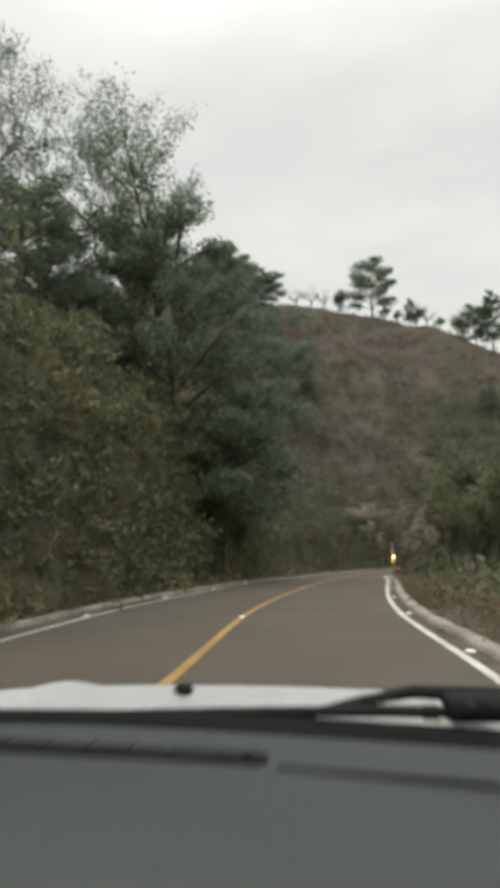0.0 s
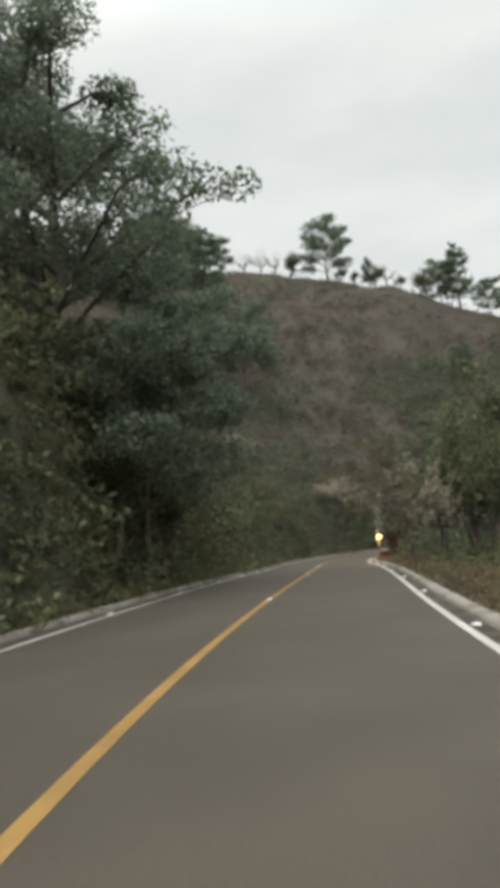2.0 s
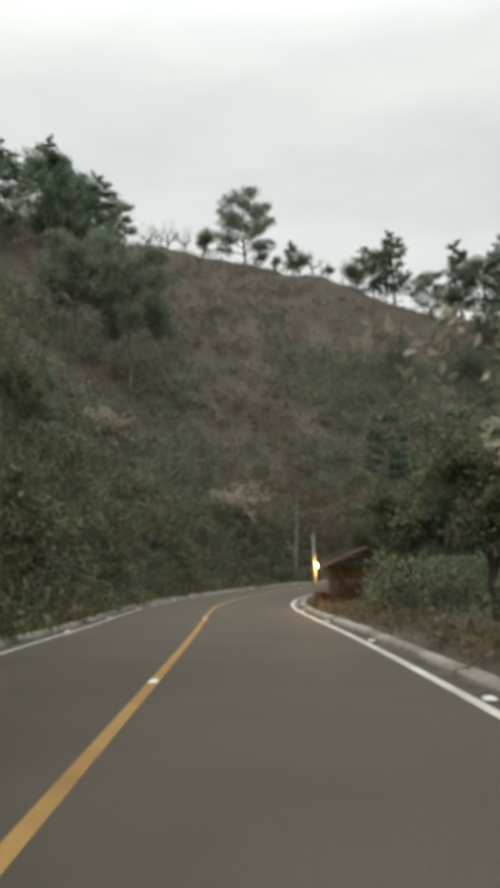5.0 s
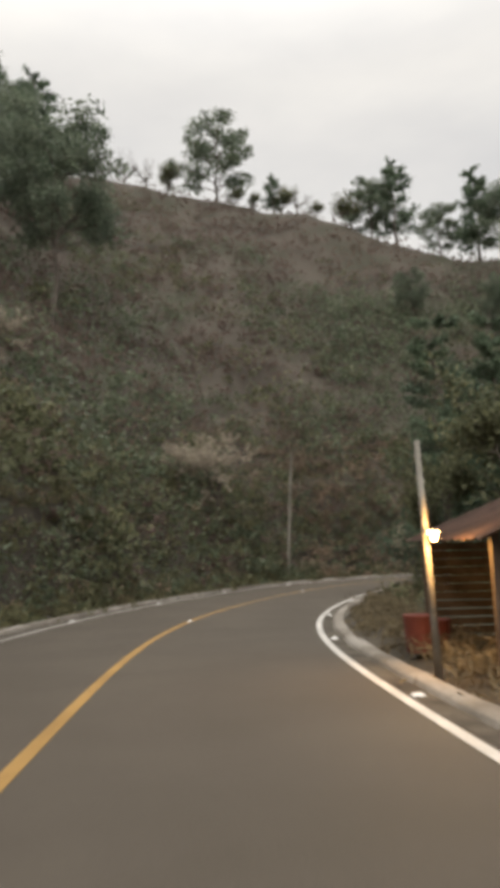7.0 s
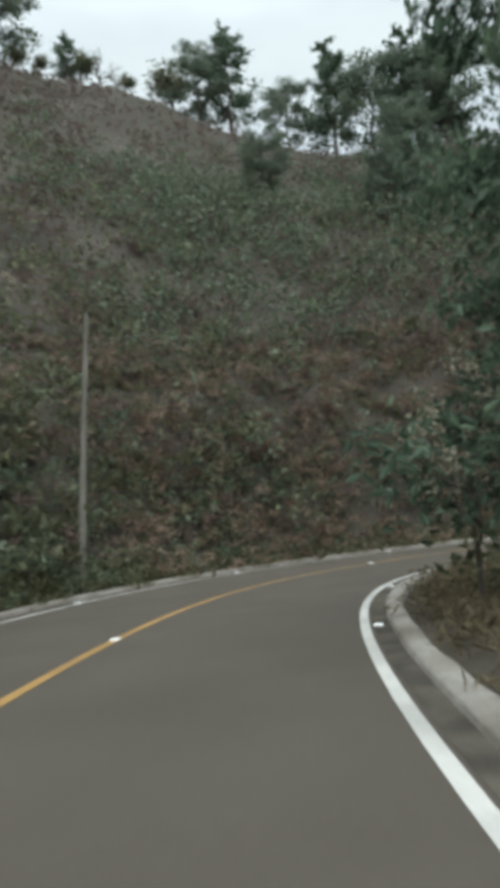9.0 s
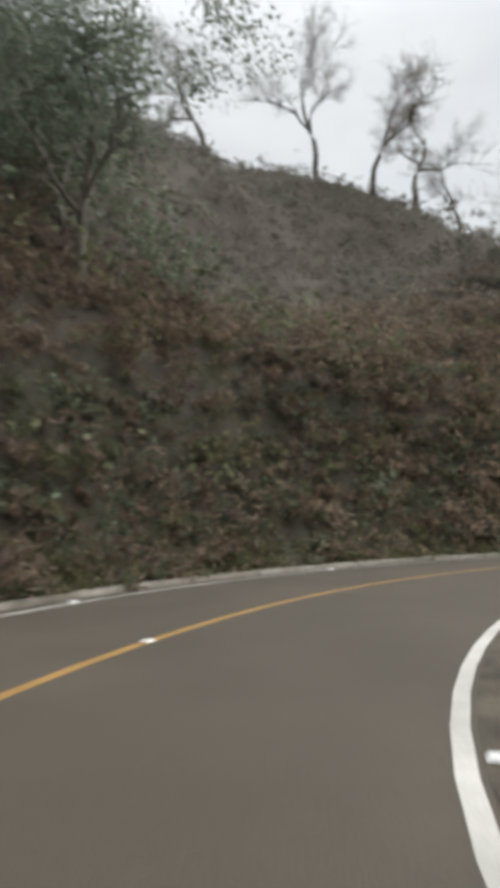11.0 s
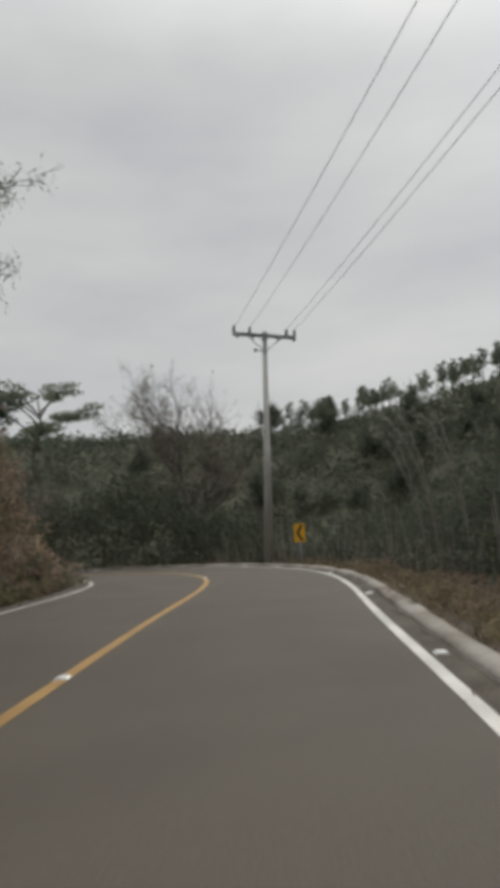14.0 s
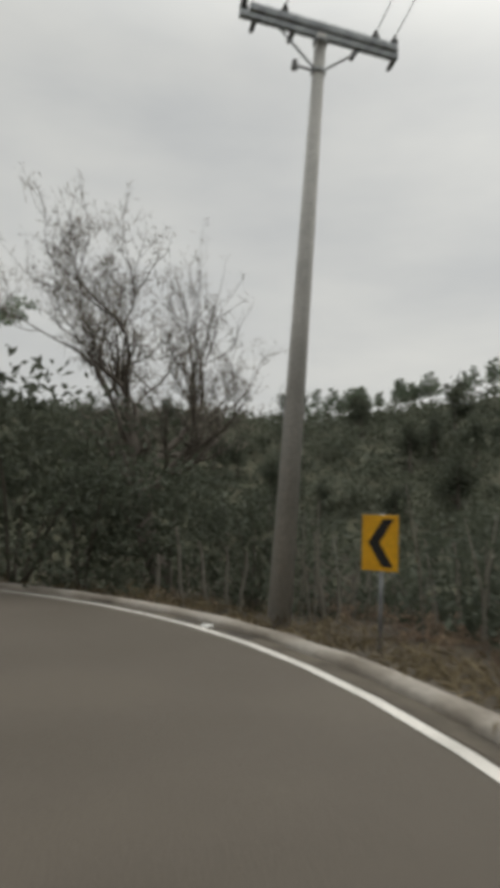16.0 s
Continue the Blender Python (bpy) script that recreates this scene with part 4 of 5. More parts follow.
cover("shrub_cover", 28, scatter(rg, 900, (28, 34, 46, 66), lambda sd, a, s, x, y: (sd > 0) & (a > 6.6) & (a < 14) & (s > 124) & (s < 168) & (np.hypot(x - 40.2, y - 45.6) > 2.2) & (np.hypot(x - 43.7, y - 42.0) > 1.8) & (np.hypot(x - 42.0, y - 43.2) > 2.2)), M_FAR, 60, 0.2, 1.4, 1.5, "dark green brush behind the kerb", 0.4)
side = on_road(rg.uniform(-12, 166, 3400), rg.uniform(4.15, 5.6, 3400))
side[:, 2] = land(side[:, 0], side[:, 1])[0]
cover("grass_cover", 37, side, M_GRASS, 20, 0.2, 0.6, 0.28, "dry grass and litter on the verge behind the kerb", 0.13)
foot = on_road(rg.uniform(-14, 146, 2000), -rg.uniform(4.0, 4.9, 2000))
foot[:, 2] = land(foot[:, 0], foot[:, 1])[0]
cover("grass_cover", 30, foot, M_GRASS2, 30, 0.24, 0.6, 0.4, "olive and dry grass along the foot of the bank", 0.14)
cover("shrub_cover", 29, scatter(rg, 3600, (-40, 72, 40, 140), on_hill), M_HILL, 30, 0.34, 2.2, 0.3, "low dry growth between the bushes of the hillside", 0.3)
undergrowth("grass", 13, scatter(rg, 5000, (-8, -10, 62, 95), lambda sd, a, s, x, y: (a > 4.1) & (a < 6.0)), M_GRASS, 9, 0.18, 0.3, 0.2, "dry grass tufts along the verge", slim=0.12, droop=-1.5)




def dry_stalks(seed, spots, label):
    """Many thin pale upright stalks, joined."""
    rng = np.random.default_rng(seed)
    parts = []
    for x, y, z in spots:
        h, lean, az = rng.uniform(0.8, 2.3), rng.normal() * 0.16, rng.uniform(0, 6.28)
        q = np.array([(x + math.cos(az) * lean * h * t * t, y + math.sin(az) * lean * h * t * t, z - 0.1 + h * t) for t in (0, 0.5, 1.0)])
        parts.append(tube(q, np.array([0.022, 0.018, 0.01]) * rng.uniform(0.7, 1.5), 4))
    v, f = gather(parts)
    return tagged(piece("dry_stalks", v, f, M_PBARK, smooth=True), label, "undergrowth", kind="stuff")


dry_stalks(41, scatter(rg, 1500, (26, 32, 52, 72), lambda sd, a, s, x, y: (sd > 0) & (a > 6.0) & (a < 8.6) & (s > 126) & (s < 168)), "thin pale dry stalks standing in the brush")
cover("shrub_cover", 38, scatter(rg, 900, (11, 88, 46, 116), lambda sd, a, s, x, y: (sd < 0) & (a > 9) & (from_crest(x, y) > 7)), M_LEAF, 56, 0.3, 3.0, 2.7, "dark green bushes on the shoulder of the hill")


# ---- the utility pole at the last bend, with its cables ----
ARM = radians(33)


def utility_pole():
    base = new("utility_pole")
    part("pole", bm_rod((0, 0, -0.6), (0, 0, 10.0), 0.2, 0.095, 12), M_CONCRETE, base, "tapered grey concrete pole", True)
    arm = part("crossarm", bm_box((2.85, 0.1, 0.13), (0, 0, 0), 0.008), M_STEEL, base, "galvanised steel crossarm")
    arm.matrix_basis = Matrix.Translation((0, 0, 9.82)) @ Matrix.Rotation(ARM, 4, "Z")
    for k in (-1.36, -1.0, 0.66, 1.36):
        bm = bmesh.new()
        for z, r0 in ((0.08, 0.055), (0.15, 0.08), (0.22, 0.06), (0.29, 0.07), (0.35, 0.04)):
            bm_rod((0, 0, z - 0.035), (0, 0, z + 0.035), r0, r0 * 0.7, 10, bm)
        part("insulator", bm, M_PORC, arm, "ribbed porcelain insulator", True).location = (k, 0, 0)
    twin = part("crossarm", bm_box((2.6, 0.09, 0.12), (0, 0, 0), 0.008), M_STEEL, base, "galvanised steel crossarm")
    twin.matrix_basis = Matrix.Translation((-0.12, 0.2, 9.78)) @ Matrix.Rotation(ARM, 4, "Z")
    for k in (-1.45, -0.7, 0.5, 1.2):
        bm = bmesh.new()
        for i in range(4):
            bm_rod((0, 0.02 - i * 0.06, -0.03 - i * 0.01), (0, -0.03 - i * 0.06, -0.04 - i * 0.01), 0.05, 0.035, 10, bm)
        bm_rod((0, 0.06, -0.02), (0, -0.25, -0.07), 0.014, 0.014, 6, bm)
        part("strain_insulator", bm, M_PORC, arm, "string of porcelain discs").location = (k * 0.96, -0.05, 0)
    for k in (-1, 1):
        br = part("brace", bm_rod((k * 0.75, 0, 9.76), (k * 0.08, 0, 9.2), 0.02, 0.02, 6), M_STEEL, base)
        br.matrix_basis = Matrix.Rotation(ARM, 4, "Z")
    bm = bmesh.new()
    bm_rod((0, 0, 0), (-0.42, 0, 0.02), 0.022, 0.022, 6, bm)
    bm_rod((-0.42, 0, -0.05), (-0.42, 0, 0.1), 0.06, 0.045, 8, bm)
    part("side_bracket", bm, M_PORC, base, "small side bracket with a spool").matrix_basis = Matrix.Translation((0, 0, 9.15)) @ Matrix.Rotation(ARM + math.pi, 4, "Z")
    for z in (9.12, 9.66, 9.92):
        part("clamp", bm_rod((0, 0, z), (0, 0, z + 0.05), 0.13, 0.13, 12), M_STEEL, base)
    return tagged(base, "tall grey concrete utility pole with a crossarm", "utility pole", "utility poles")


POLES = [(42.08, 42.8, 0), (24.5, 78.5, 30), (15.2, 82.0, -20), (4.6, -16.0, 60)]
pole = utility_pole()
tops = []
for k, (x, y, turn) in enumerate(POLES):
    m = spot(x, y, turn) @ (Matrix.Rotation(radians(-2.2), 4, "Y") if k == 0 else Matrix())
    if k == 0:
        pole.matrix_basis = m
    else:
        copy_thing(pole, m)
    a = ARM + radians(turn)
    tops.append([m.translation + Vector((q * math.cos(a) - (0.4 if k == 0 else 0), q * math.sin(a), 10.15)) for q in (-1.36, -1.0, 0.66, 1.36)])


def cable(a, b, sag, r=0.008):
    t = np.linspace(0, 1, 24)
    p = np.array(a)[None] * (1 - t)[:, None] + np.array(b)[None] * t[:, None]
    p[:, 2] -= sag * 4 * t * (1 - t)
    v, f = tube(p, np.full(24, r), 5)
    return tagged(piece("overhead_cable", v, f, M_WIRE, smooth=True), "thin dark cable strung between the poles", "cable", "overhead cables")


for k in range(3):
    for i in range(4):
        if k == 2 and i not in (1, 2):
            continue
        cable(tops[k][i], tops[k + 1][3 - i if k == 1 else i], 0.5 if k < 2 else 1.2)


# ---- chevron sign ----
def chevron_sign(x, y, z):
    base = new("chevron_sign")
    bm = bm_rod((0, 0.03, -0.4), (0, 0.03, 1.75), 0.03, 0.03, 8)
    part("post", bm, M_STEEL, base, "galvanised post", True)
    bm = bm_box((0.53, 0.012, 0.7), (0, -0.01, 1.38), 0.004)
    part("plate", bm, M_SIGN, base, "orange-yellow plate")
    for sgn in (1, -1):
        bm = bmesh.new()
        pts = [(-0.17, 0.0), (0.04, 0.3 * sgn), (0.2, 0.3 * sgn), (0.0, 0.0)]
        top = [bm.verts.new((px, -0.019, 1.38 + pz_)) for px, pz_ in pts]
        bot = [bm.verts.new((px, -0.0165, 1.38 + pz_)) for px, pz_ in pts]
        bm.faces.new(top), bm.faces.new(bot[::-1])
        for i in range(4):
            bm.faces.new((top[i], top[(i + 1) % 4], bot[(i + 1) % 4], bot[i]))
        bmesh.ops.recalc_face_normals(bm, faces=bm.faces)
        part("chevron", bm, M_BLACK, base, "black half of the chevron")
    base.matrix_basis = Matrix.Translation((x, y, z)) @ Matrix.Rotation(radians(180 - 26), 4, "Z")
    return tagged(base, "orange-yellow chevron sign with a black arrow", "road sign")


chevron_sign(40.42, 44.25, ground_z(40.42, 44.25))


# ---- roadside shack and its lamp ----
def shack():
    base = new("wooden_shack")
    z0 = ground_z(4.8, 58.0)
    x0, x1, y0, y1, eave, apex = 0.0, 3.0, 0.0, 3.8, 1.7, 2.3
    for px, py in ((x0, y0), (x1, y0), (x0, y1), (x1, y1), (1.2, y0)):
        part("post", bm_box((0.1, 0.1, eave + 0.3), (px, py, (eave - 0.3) / 2), 0.008), M_WOOD, base)
    n = 11
    for k in range(n):
        z = 0.12 + k * (eave - 0.2) / n
        part("board", bm_box((1.75, 0.025, 0.115), (2.1, y0 - 0.065, z + 0.05), 0.003), M_WOOD, base)
        part("board", bm_box((0.025, 3.7, 0.115), (x1 + 0.065, 1.9, z + 0.05), 0.003), M_WOOD, base)
        part("board", bm_box((3.0, 0.025, 0.115), (1.5, y1 + 0.065, z + 0.05), 0.003), M_WOOD, base)
    for k in range(6):
        z = eave + 0.02 + k * 0.115
        w = max(0.3, 3.0 * (1 - (z - eave + 0.1) / (apex - eave)))
        if z + 0.1 < apex:
            part("gable_board", bm_box((w, 0.025, 0.108), (1.5, y0 - 0.02, z + 0.05), 0.003), M_WOOD, base)
    for sgn in (-1, 1):
        half = 1.75
        slope = math.atan2(apex - eave, 1.5)
        bm = bmesh.new()
        cols = 28
        top = []
        for i in range(cols + 1):
            yy = -0.45 + i * 4.7 / cols
            zz = 0.02 * math.cos(i * math.pi)
            top.append((bm.verts.new((0, yy, zz)), bm.verts.new((sgn * half / math.cos(slope), yy, zz))))
        for i in range(cols):
            bm.faces.new((top[i][0], top[i + 1][0], top[i + 1][1], top[i][1]))
        bmesh.ops.solidify(bm, geom=bm.faces[:], thickness=0.012)
        r = part("roof_sheet", bm, M_TIN, base, "rusty corrugated roof sheet")
        r.matrix_basis = Matrix.Translation((1.5, 0, apex + 0.04)) @ Matrix.Rotation(sgn * slope, 4, "Y")
    part("rafter", bm_box((0.07, 4.5, 0.09), (1.5, 1.8, apex - 0.06)), M_WOOD, base)
    base.matrix_basis = Matrix.Translation((3.55, 56.2, z0)) @ Matrix.Rotation(radians(-6), 4, "Z")
    return tagged(base, "small weathered wooden shack with a rusty gable roof", "shack")


shack()


def lamp_post():
    base = new("lamp_post")
    bm = bm_rod((0, 0, -0.3), (-0.08, 0.05, 2.95), 0.05, 0.035, 9)
    part("post", bm, M_PBARK, base, "crooked pale wooden post", True)
    bm = bm_box((0.16, 0.05, 0.04), (0.0, -0.08, 1.8), 0.005)
    part("bracket", bm, M_STEEL, base)
    bm = bmesh.new()
    bmesh.ops.create_uvsphere(bm, u_segments=14, v_segments=10, radius=0.045, matrix=Matrix.Translation((0, -0.13, 1.74)) @ Matrix.Diagonal((1, 1, 1.25, 1)))
    part("bulb", bm, M_BULB, base, "glowing warm bulb", True)
    z0 = ground_z(3.05, 56.9)
    base.location = (3.05, 56.9, z0)
    lamp = new("bulb_light", bpy.data.lights.new("bulb_light", "POINT"))
    lamp.data.energy, lamp.data.color, lamp.data.shadow_soft_size = 130, (1.0, 0.55, 0.18), 0.07
    lamp.location = (3.05, 56.6, z0 + 1.74)
    return tagged(base, "crooked wooden post with a lit bulb beside the shack", "lamp post")


lamp_post()
# slim pale pole on the outer bank
z0 = ground_z(4.75, 88.0)
slim = new("wooden_pole")
v, f = tube([(0, 0, -0.4), (0.1, -0.06, 2), (0.24, -0.16, 4.5), (0.42, -0.3, 7.3)], [0.1, 0.09, 0.075, 0.05], 9)
piece("shaft", v, f, M_PBARK, slim, True)
slim.location = (4.75, 88.0, z0)
tagged(slim, "slim pale wooden pole on the brushy bank", "pole")

# blossoming trees
blossom = tree("blossoming_tree", 91, 4.8, "slender tree with pale blossom beside the road", bark=M_BARK, leaf=M_PALE, leaves=1000, size=0.13, spread=0.05, radius=0.07, top=3, clear=0.45, angle=60, kids=(4, 5))
plant(blossom, [(3.2, 34.4, 0, 0.9), (4.3, 35.6, 100, 0.95), (5.6, 39.5, 220, 0.9), (9.0, 77.4, 200, 0.85)], "blossoming trees")
M_BLUSH = material("tan_blossom", [(0.33, 0.285, 0.225), (0.52, 0.455, 0.37)], 0.8, 0.6, 6, 0, island=0.35, thin=0.4)
dry_bush = tree("blossoming_tree", 93, 7.0, "spreading tree with drooping sprays of tan blossom on the bank", bark=M_BARK, leaf=M_BLUSH, leaves=5000, size=0.3, spread=0.09, radius=0.1, top=3, clear=0.3, angle=62, kids=(5, 6), stems=1, wide=1.25, lift=0.04, slim=0.16)
plant(dry_bush, [(0.6, 85.6, 0, 0.72), (-1.2, 84.2, 150, 0.62), (-9.0, 77.0, 90, 0.7)], "blossoming trees on the bank")

# the leafy bough that hangs over the second straight
over = tree("overhanging_tree", 97, 6.5, "roadside tree with drooping leafy boughs", leaf=M_LEAF, leaves=2600, size=0.17, spread=0.2, radius=0.12, top=3, clear=0.5, angle=65, kids=(4, 6), lift=-0.03, lean=(0.35, 0.1))
plant(over, [(28.0, 64.0, 0, 0.7), (29.0, 58.0, 150, 0.8)], "inner roadside trees")



def frond(seed, height, label):
    """A tuft of thin arching stems with drooping leaf sprays near their tips."""
    rng = np.random.default_rng(seed)
    base = new("reed_clump")
    for k in range(3):
        az, out = rng.uniform(-0.5, 0.5), height * rng.uniform(0.16, 0.32)
        h = height * rng.uniform(0.82, 1.0)
        q = np.array([(math.cos(az) * out * t ** 2, math.sin(az) * out * t ** 2, h * (1 - (1 - t) ** 1.4) - 0.2 * (t == 0)) for t in np.linspace(0, 1, 9)])
        v, f = tube(q, np.linspace(0.025, 0.006, 9), 5)
        piece("stalk", v, f, M_PBARK, base, True)
        n = 110
        t = rng.uniform(0.42, 1.0, n)
        c = np.stack([np.interp(t, np.linspace(0, 1, 9), q[:, i]) for i in range(3)], 1) + rng.normal(size=(n, 3)) * 0.03
        c[:, 2] -= rng.uniform(0, 0.1, n)
        v, f = leaf_cards(rng, c, 0.13, 0.02, 1.4, 0.24)
        piece("leaf_spray", v, f, M_GREY, base, label="drooping grey-green leaves")
    return tagged(base, label, "reeds")


reeds = frond(111, 5.4, "tall arching reeds with drooping leaf tips")
plant(reeds, [(35.2, 51.2, 0, 0.97), (34.4, 51.5, -15, 1.0), (35.6, 49.4, 15, 0.95)], "reeds before the bend")


def stake(x, y, h, lean, first=None):
    m = spot(x, y, 0) @ Matrix.Rotation(radians(lean), 4, "Y") @ Matrix.Diagonal((1, 1, h, 1))
    if first is not None:
        return copy_thing(first, m)
    v, f = tube([(0, 0, -0.2), (0.03, 0.01, 0.4), (-0.01, 0.02, 0.8), (0.03, 0, 1.05)], [0.035, 0.032, 0.028, 0.02], 6)
    ob = piece("fence_stake", v, f, M_PBARK, None, True)
    ob.matrix_basis = m
    return tagged(ob, "thin pale rough wooden stake in the brush", "stake", "stakes in the brush")


stakes = stake(44.6, 41.6, 1.0, 4)
for k, (x, y, h, lean) in enumerate([(44.2, 41.4, 1.5, 8), (43.8, 41.2, 1.3, 10), (43.5, 41.0, 1.2, 3), (43.2, 41.2, 1.1, -5), (41.6, 41.6, 1.6, 8), (41.2, 41.0, 1.0, -3), (39.4, 42.6, 1.3, 5), (38.2, 43.2, 1.5, 12), (38.8, 43.0, 1.2, -8), (37.2, 45.0, 1.4, 6), (36.9, 46.6, 1.2, -6)]):
    stake(x, y, h, lean, stakes)


def container(x, y, turn, h):
    base = new("red_container")
    bm = bmesh.new()
    bmesh.ops.create_cone(bm, cap_ends=True, segments=20, radius1=0.2, radius2=0.23, depth=h, matrix=Matrix.Translation((0, 0, h / 2)))
    bmesh.ops.bevel(bm, geom=[e for e in bm.edges if abs(e.verts[0].co.z - e.verts[1].co.z) < 1e-4], offset=0.015, segments=2, affect="EDGES")
    part("body", bm, M_RED, base)
    part("rim", bm_rod((0, 0, h), (0, 0, h + 0.03), 0.24, 0.235, 20), M_RED, base)
    base.matrix_basis = spot(x, y, turn)
    return tagged(base, "faded red plastic container beside the lamp post", "container")


container(3.35, 58.6, 0, 0.5)
container(3.75, 59.1, 40, 0.4)


# ---- the bough that hangs over the lane ----
def hanging_bough():
    rng = np.random.default_rng(121)
    base = new("overhanging_tree")
    root = np.array([30.0, 71.0, ground_z(30.0, 71.0) - 0.3])
    trunk = np.array([root, (30.1, 71.05, -1.0), (30.25, 71.15, -0.5), (30.5, 71.3, 0.1)])
    v, f = tube(trunk, [0.12, 0.1, 0.085, 0.07], 7)
    piece("trunk", v, f, M_BARK, base, True)
    bough = np.array(BOUGH)
    v, f = tube(bough, np.linspace(0.06, 0.012, len(bough)), 6)
    piece("bough", v, f, M_BARK, base, True)
    t = rng.uniform(0.25, 1.02, 1050)
    c = np.stack([np.interp(t, np.linspace(0, 1, len(bough)), bough[:, i]) for i in range(3)], 1)
    c += rng.normal(size=c.shape) * np.array([0.1, 0.1, 0.06])
    c[:, 2] -= rng.uniform(0, 0.3, len(c)) * (0.5 + 0.5 * np.sin(t * 40) ** 2)
    v, f = leaf_cards(rng, c, 0.13, 0.0, 1.6, 0.36)
    piece("foliage", v, f, M_GREY, base, label="drooping grey-green leaves")
    return tagged(base, "roadside tree whose leafy bough hangs over the lane", "tree")


BOUGH = [(30.5, 71.3, 0.1), (31.6, 71.9, 1.05), (32.4, 72.0, 1.6), (32.9, 71.85, 2.0), (33.4, 71.7, 2.4), (34.1, 71.7, 2.98)]
hanging_bough()


# ---- the front of the car in which the way begins ----
M_DASH = material("dark_grey_plastic", [(0.096, 0.104, 0.101), (0.116, 0.125, 0.121)], 0.55, 1.0, 180, 0.12)
M_CAR = material("white_car_paint", [(0.783, 0.792, 0.792), (0.810, 0.819, 0.819)], 0.3, 1.0, 30, 0.0, spec=0.5)
M_RUBBER = material("black_rubber", [(0.011, 0.012, 0.012), (0.02, 0.021, 0.021)], 0.75, 4, 60, 0.1, spec=0.12)


def sheet(fn, us, vs):
    """A skin of quads over fn(u, v), as a bmesh."""
    bm = bmesh.new()
    rows = [[bm.verts.new(fn(u, v)) for v in vs] for u in us]
    for i in range(len(us) - 1):
        for j in range(len(vs) - 1):
            bm.faces.new((rows[i][j], rows[i + 1][j], rows[i + 1][j + 1], rows[i][j + 1]))
    return bm


def car_front():
    car = new("car")
    mid = -0.26
    us, vs = np.linspace(-1, 1, 25), np.linspace(0, 1, 14)

    def hood(u, v):
        y = 1.17 + 0.83 * v
        z = 0.945 - 0.05 * v - 0.1 * v ** 4 - 0.022 * u * u - 0.03 * abs(u) ** 8
        return (mid + u * (0.77 - 0.04 * v), y, z + (0.012 if 0.5 < abs(u) < 0.62 else 0.0))
    bm = sheet(hood, us, vs)
    bmesh.ops.solidify(bm, geom=bm.faces[:], thickness=0.012)
    part("hood", bm, M_CAR, car, "glossy white bonnet", True)

    def dash(u, v):
        y = 0.5 + 0.56 * v
        return (mid + u * 0.74, y - 0.05 * u * u, 0.945 + 0.03 * v - 0.22 * max(0.0, 0.14 - v) ** 1.3 * 8 - 0.012 * u * u)
    bm = sheet(dash, us, vs)
    bmesh.ops.solidify(bm, geom=bm.faces[:], thickness=0.02)
    board = part("dashboard", bm, M_DASH, car, "dark grey soft plastic dashboard", True)
    # defroster slot: a flat black slab stands for the shade in its opening
    bm = bmesh.new()
    ends = ((-0.72, 0.942), (-0.13, 0.902))
    for k in range(2):
        bm_rod((*ends[k], 0.965), (*ends[k], 0.974), 0.019, 0.016, 18, bm)
    turn = Matrix.Rotation(math.atan2(ends[1][1] - ends[0][1], ends[1][0] - ends[0][0]), 3, "Z")
    bm_box((0.59, 0.036, 0.01), (-0.425, 0.922, 0.969), 0.003, turn, bm)
    part("air_vent", bm, M_RUBBER, board, "long defroster slot with rounded ends, its inner shade done in black")
    for k in range(9):
        slat = bm_box((0.004, 0.026, 0.004), (-0.66 + 0.06 * k, 0.938 - 0.0041 * k, 0.9755), 0.0, turn)
        part("slat", slat, M_BLACK, board)
    v, f = tube([(-0.1, 0.878, 0.9655), (0.0, 0.862, 0.966), (0.16, 0.838, 0.966), (0.4, 0.8, 0.962)], [0.0035] * 4, 6)
    piece("panel_seam", v, f, M_RUBBER, board, True, "dark crease in the plastic")
    bm = bm_box((0.016, 0.13, 0.006), (0.3, 0.9, 0.971), 0.002, Matrix.Rotation(radians(35), 3, "Z"))
    part("panel_seam", bm, M_RUBBER, board, "dark seam in the plastic")

    def cowl(u, v):
        return (mid + u * 0.73, 1.0 - 0.05 * max(0.0, u + 0.2) + 0.15 * v - 0.02 * u * u, 0.966 + 0.014 * math.sin(v * math.pi) - 0.012 * u * u)
    bm = sheet(cowl, us, np.linspace(0, 1, 6))
    bmesh.ops.solidify(bm, geom=bm.faces[:], thickness=0.015)
    part("cowl", bm, M_RUBBER, car, "black scuttle panel under the windscreen", True)
    wiper = new("wiper")
    wiper.parent = car
    v, f = tube([(0.4, 1.14, 0.99), (0.22, 1.15, 1.0), (0.1, 1.165, 1.0), (0.02, 1.14, 0.99), (-0.06, 1.095, 0.98)], [0.013, 0.013, 0.011, 0.009, 0.008], 8)
    piece("arm", v, f, M_RUBBER, wiper, True)
    v, f = tube([(0.22, 1.1, 0.984), (0.05, 1.1, 0.984), (-0.2, 1.09, 0.98), (-0.5, 1.08, 0.972)], [0.01, 0.01, 0.008, 0.006], 6)
    piece("blade", v, f, M_RUBBER, wiper, True)
    part("pivot_cover", bm_box((0.15, 0.06, 0.04), (0.215, 1.1, 0.992), 0.014), M_RUBBER, wiper)
    for k in range(3):
        part("rivet", bm_rod((0.175 + 0.035 * k, 1.068, 0.997), (0.175 + 0.035 * k, 1.062, 0.997), 0.009, 0.008, 10), M_BLACK, wiper)
    part("clip", bm_box((0.03, 0.03, 0.02), (0.12, 1.09, 0.986), 0.006), M_RUBBER, wiper)
    bm = bmesh.new()
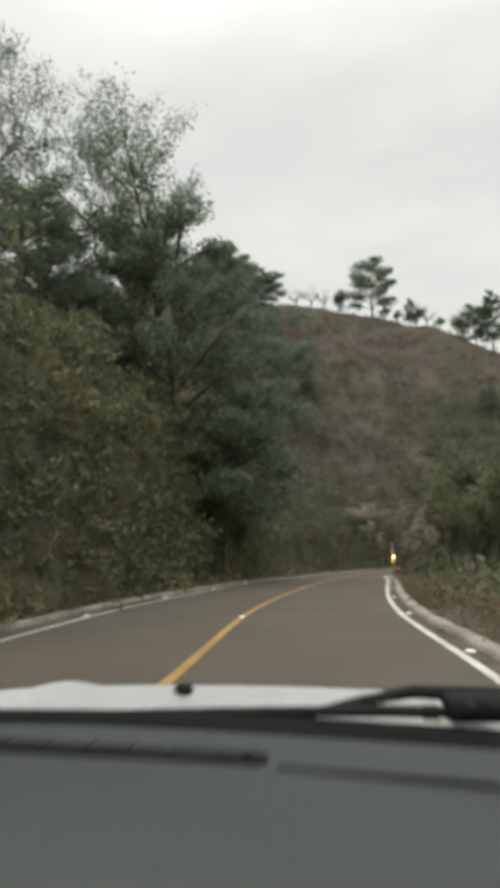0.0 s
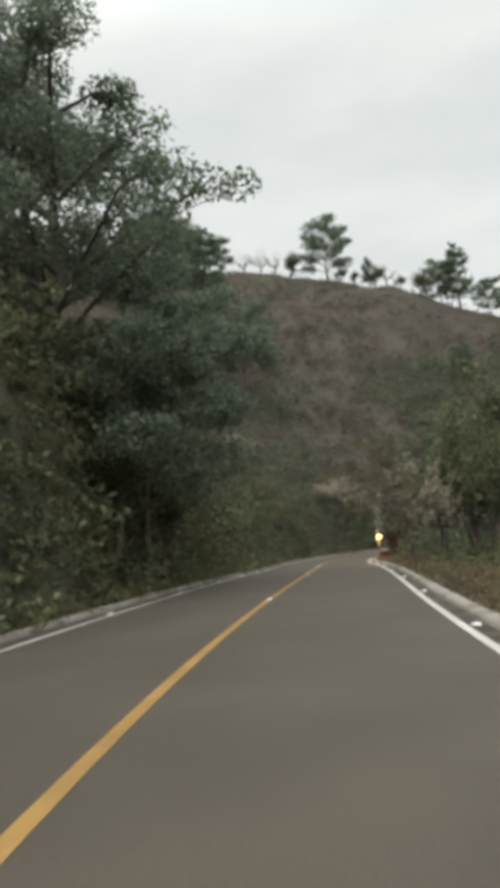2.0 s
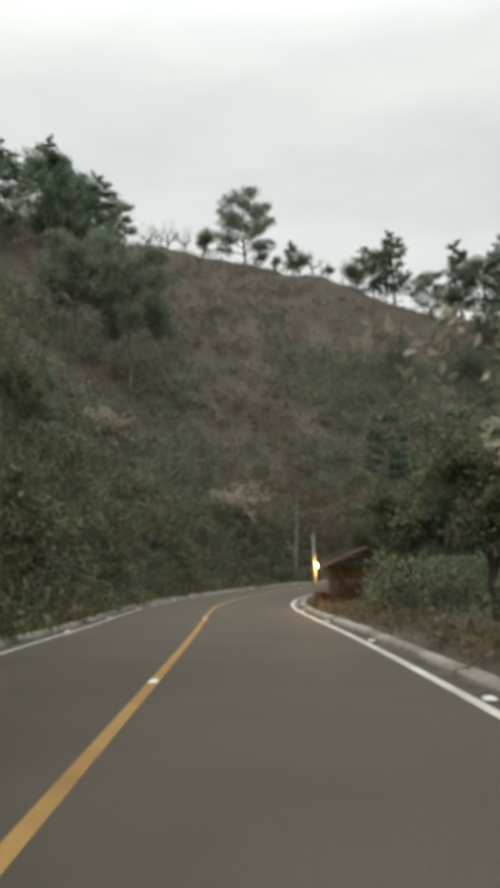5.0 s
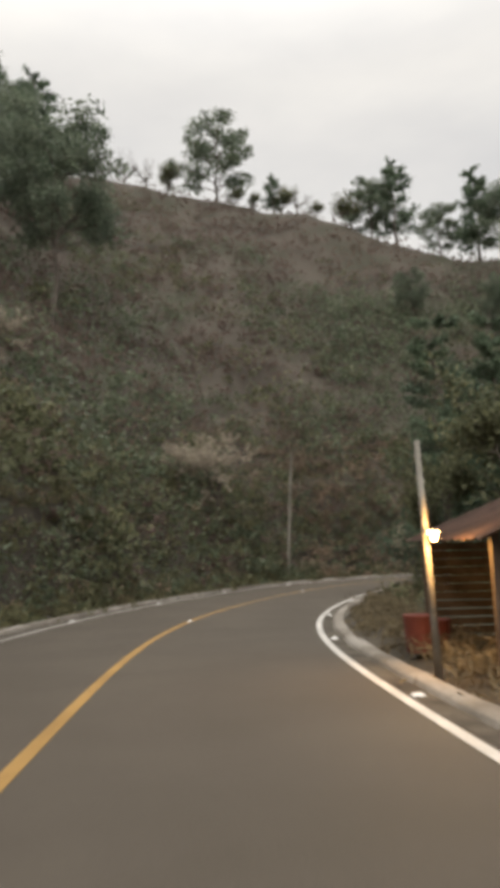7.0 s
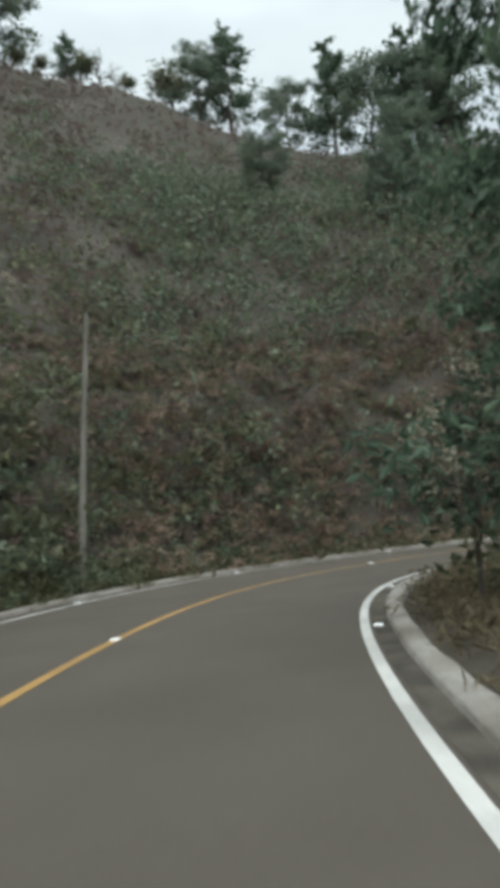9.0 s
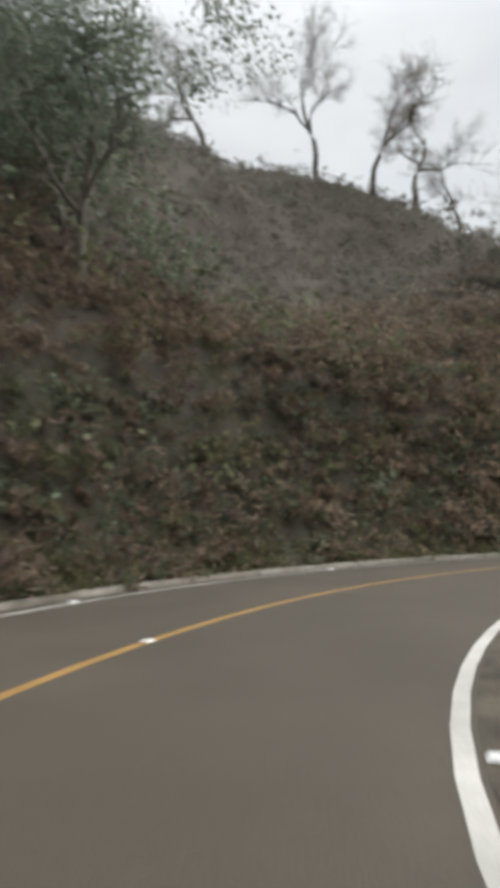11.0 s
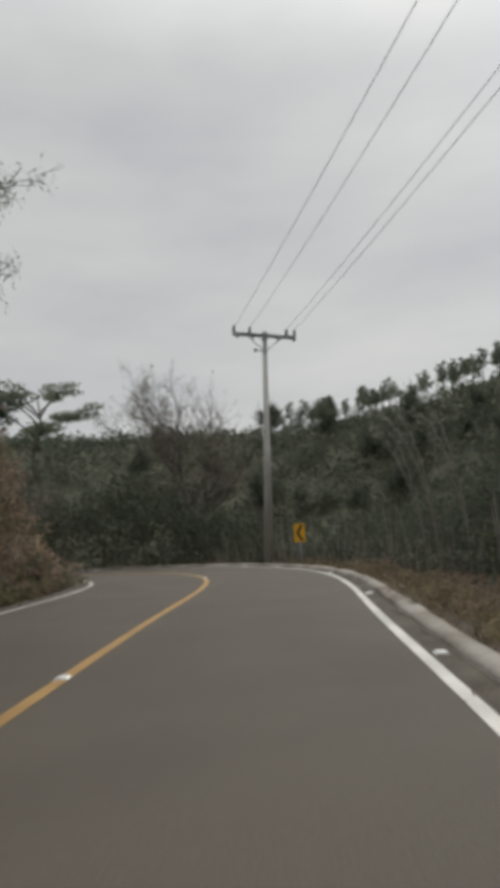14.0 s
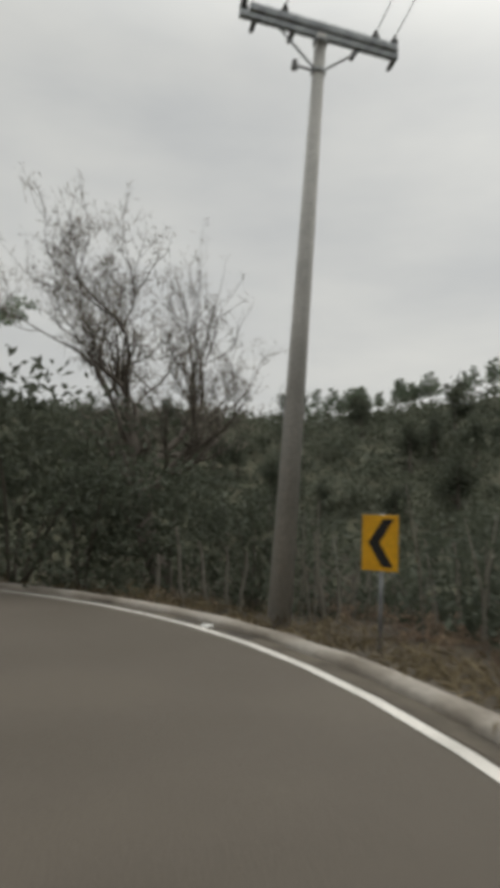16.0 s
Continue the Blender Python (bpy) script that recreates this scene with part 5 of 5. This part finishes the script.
    bmesh.ops.create_uvsphere(bm, u_segments=12, v_segments=8, radius=0.016, matrix=Matrix.Translation((-0.33, 1.39, 0.95)) @ Matrix.Diagonal((1.3, 1.0, 0.8, 1)))
    part("washer_nozzle", bm, M_RUBBER, car, "small black washer nozzle", True)
    for sgn in (-1, 1):
        def fender(u, v):
            y = 0.4 + 1.65 * u
            w = abs(y - 1.35)
            low = 0.32 + (math.sqrt(max(0.0, 0.36 ** 2 - w * w)) if w < 0.36 else 0.0)
            z = low + (0.835 - 0.09 * max(0.0, u - 0.55) - low) * v
            return (mid + sgn * (0.745 + 0.07 * math.sin(v * 2.2) - 0.1 * max(0.0, u - 0.8)), y, z)
        bm = sheet(fender, np.linspace(0, 1, 34), np.linspace(0, 1, 8))
        bmesh.ops.solidify(bm, geom=bm.faces[:], thickness=0.01)
        part("fender", bm, M_CAR, car, "white front wing", True)
        wheel = new("wheel")
        wheel.parent = car
        bm = bmesh.new()
        prof = [(0.2, -0.09), (0.29, -0.095), (0.315, -0.06), (0.318, 0.0), (0.315, 0.06), (0.29, 0.095), (0.2, 0.09)]
        rings = []
        for k in range(32):
            a = k / 32 * 2 * math.pi
            rings.append([bm.verts.new((w, r * math.cos(a), r * math.sin(a))) for r, w in prof])
        for k in range(32):
            q = rings[(k + 1) % 32]
            for j in range(len(prof) - 1):
                bm.faces.new((rings[k][j], q[j], q[j + 1], rings[k][j + 1]))
        part("tyre", bm, M_RUBBER, wheel, smooth=True)
        part("rim", bm_rod((-0.075, 0, 0), (0.075, 0, 0), 0.2, 0.2, 24), M_STEEL, wheel)
        wheel.location = (mid + sgn * 0.7, 1.35, 0.318)
    bm = sheet(lambda u, v: (mid + u * 0.78, 2.06 - 0.12 * u * u + 0.05 * math.sin(v * 3), 0.3 + 0.52 * v), us, np.linspace(0, 1, 7))
    bmesh.ops.solidify(bm, geom=bm.faces[:], thickness=0.012)
    part("bumper", bm, M_CAR, car, "white front bumper", True)
    part("floor_pan", bm_box((1.4, 1.6, 0.04), (mid, 1.2, 0.3), 0.01), M_RUBBER, car)
    part("bulkhead", bm_box((1.42, 0.03, 0.6), (mid, 1.04, 0.62), 0.005), M_RUBBER, car)
    car.matrix_basis = Matrix.Translation((1.948, -1.93, 0.045)) @ Matrix.Rotation(radians(4.0), 4, "Z")
    return tagged(car, "front of a white car with a dark grey dashboard", "car")


car_front()
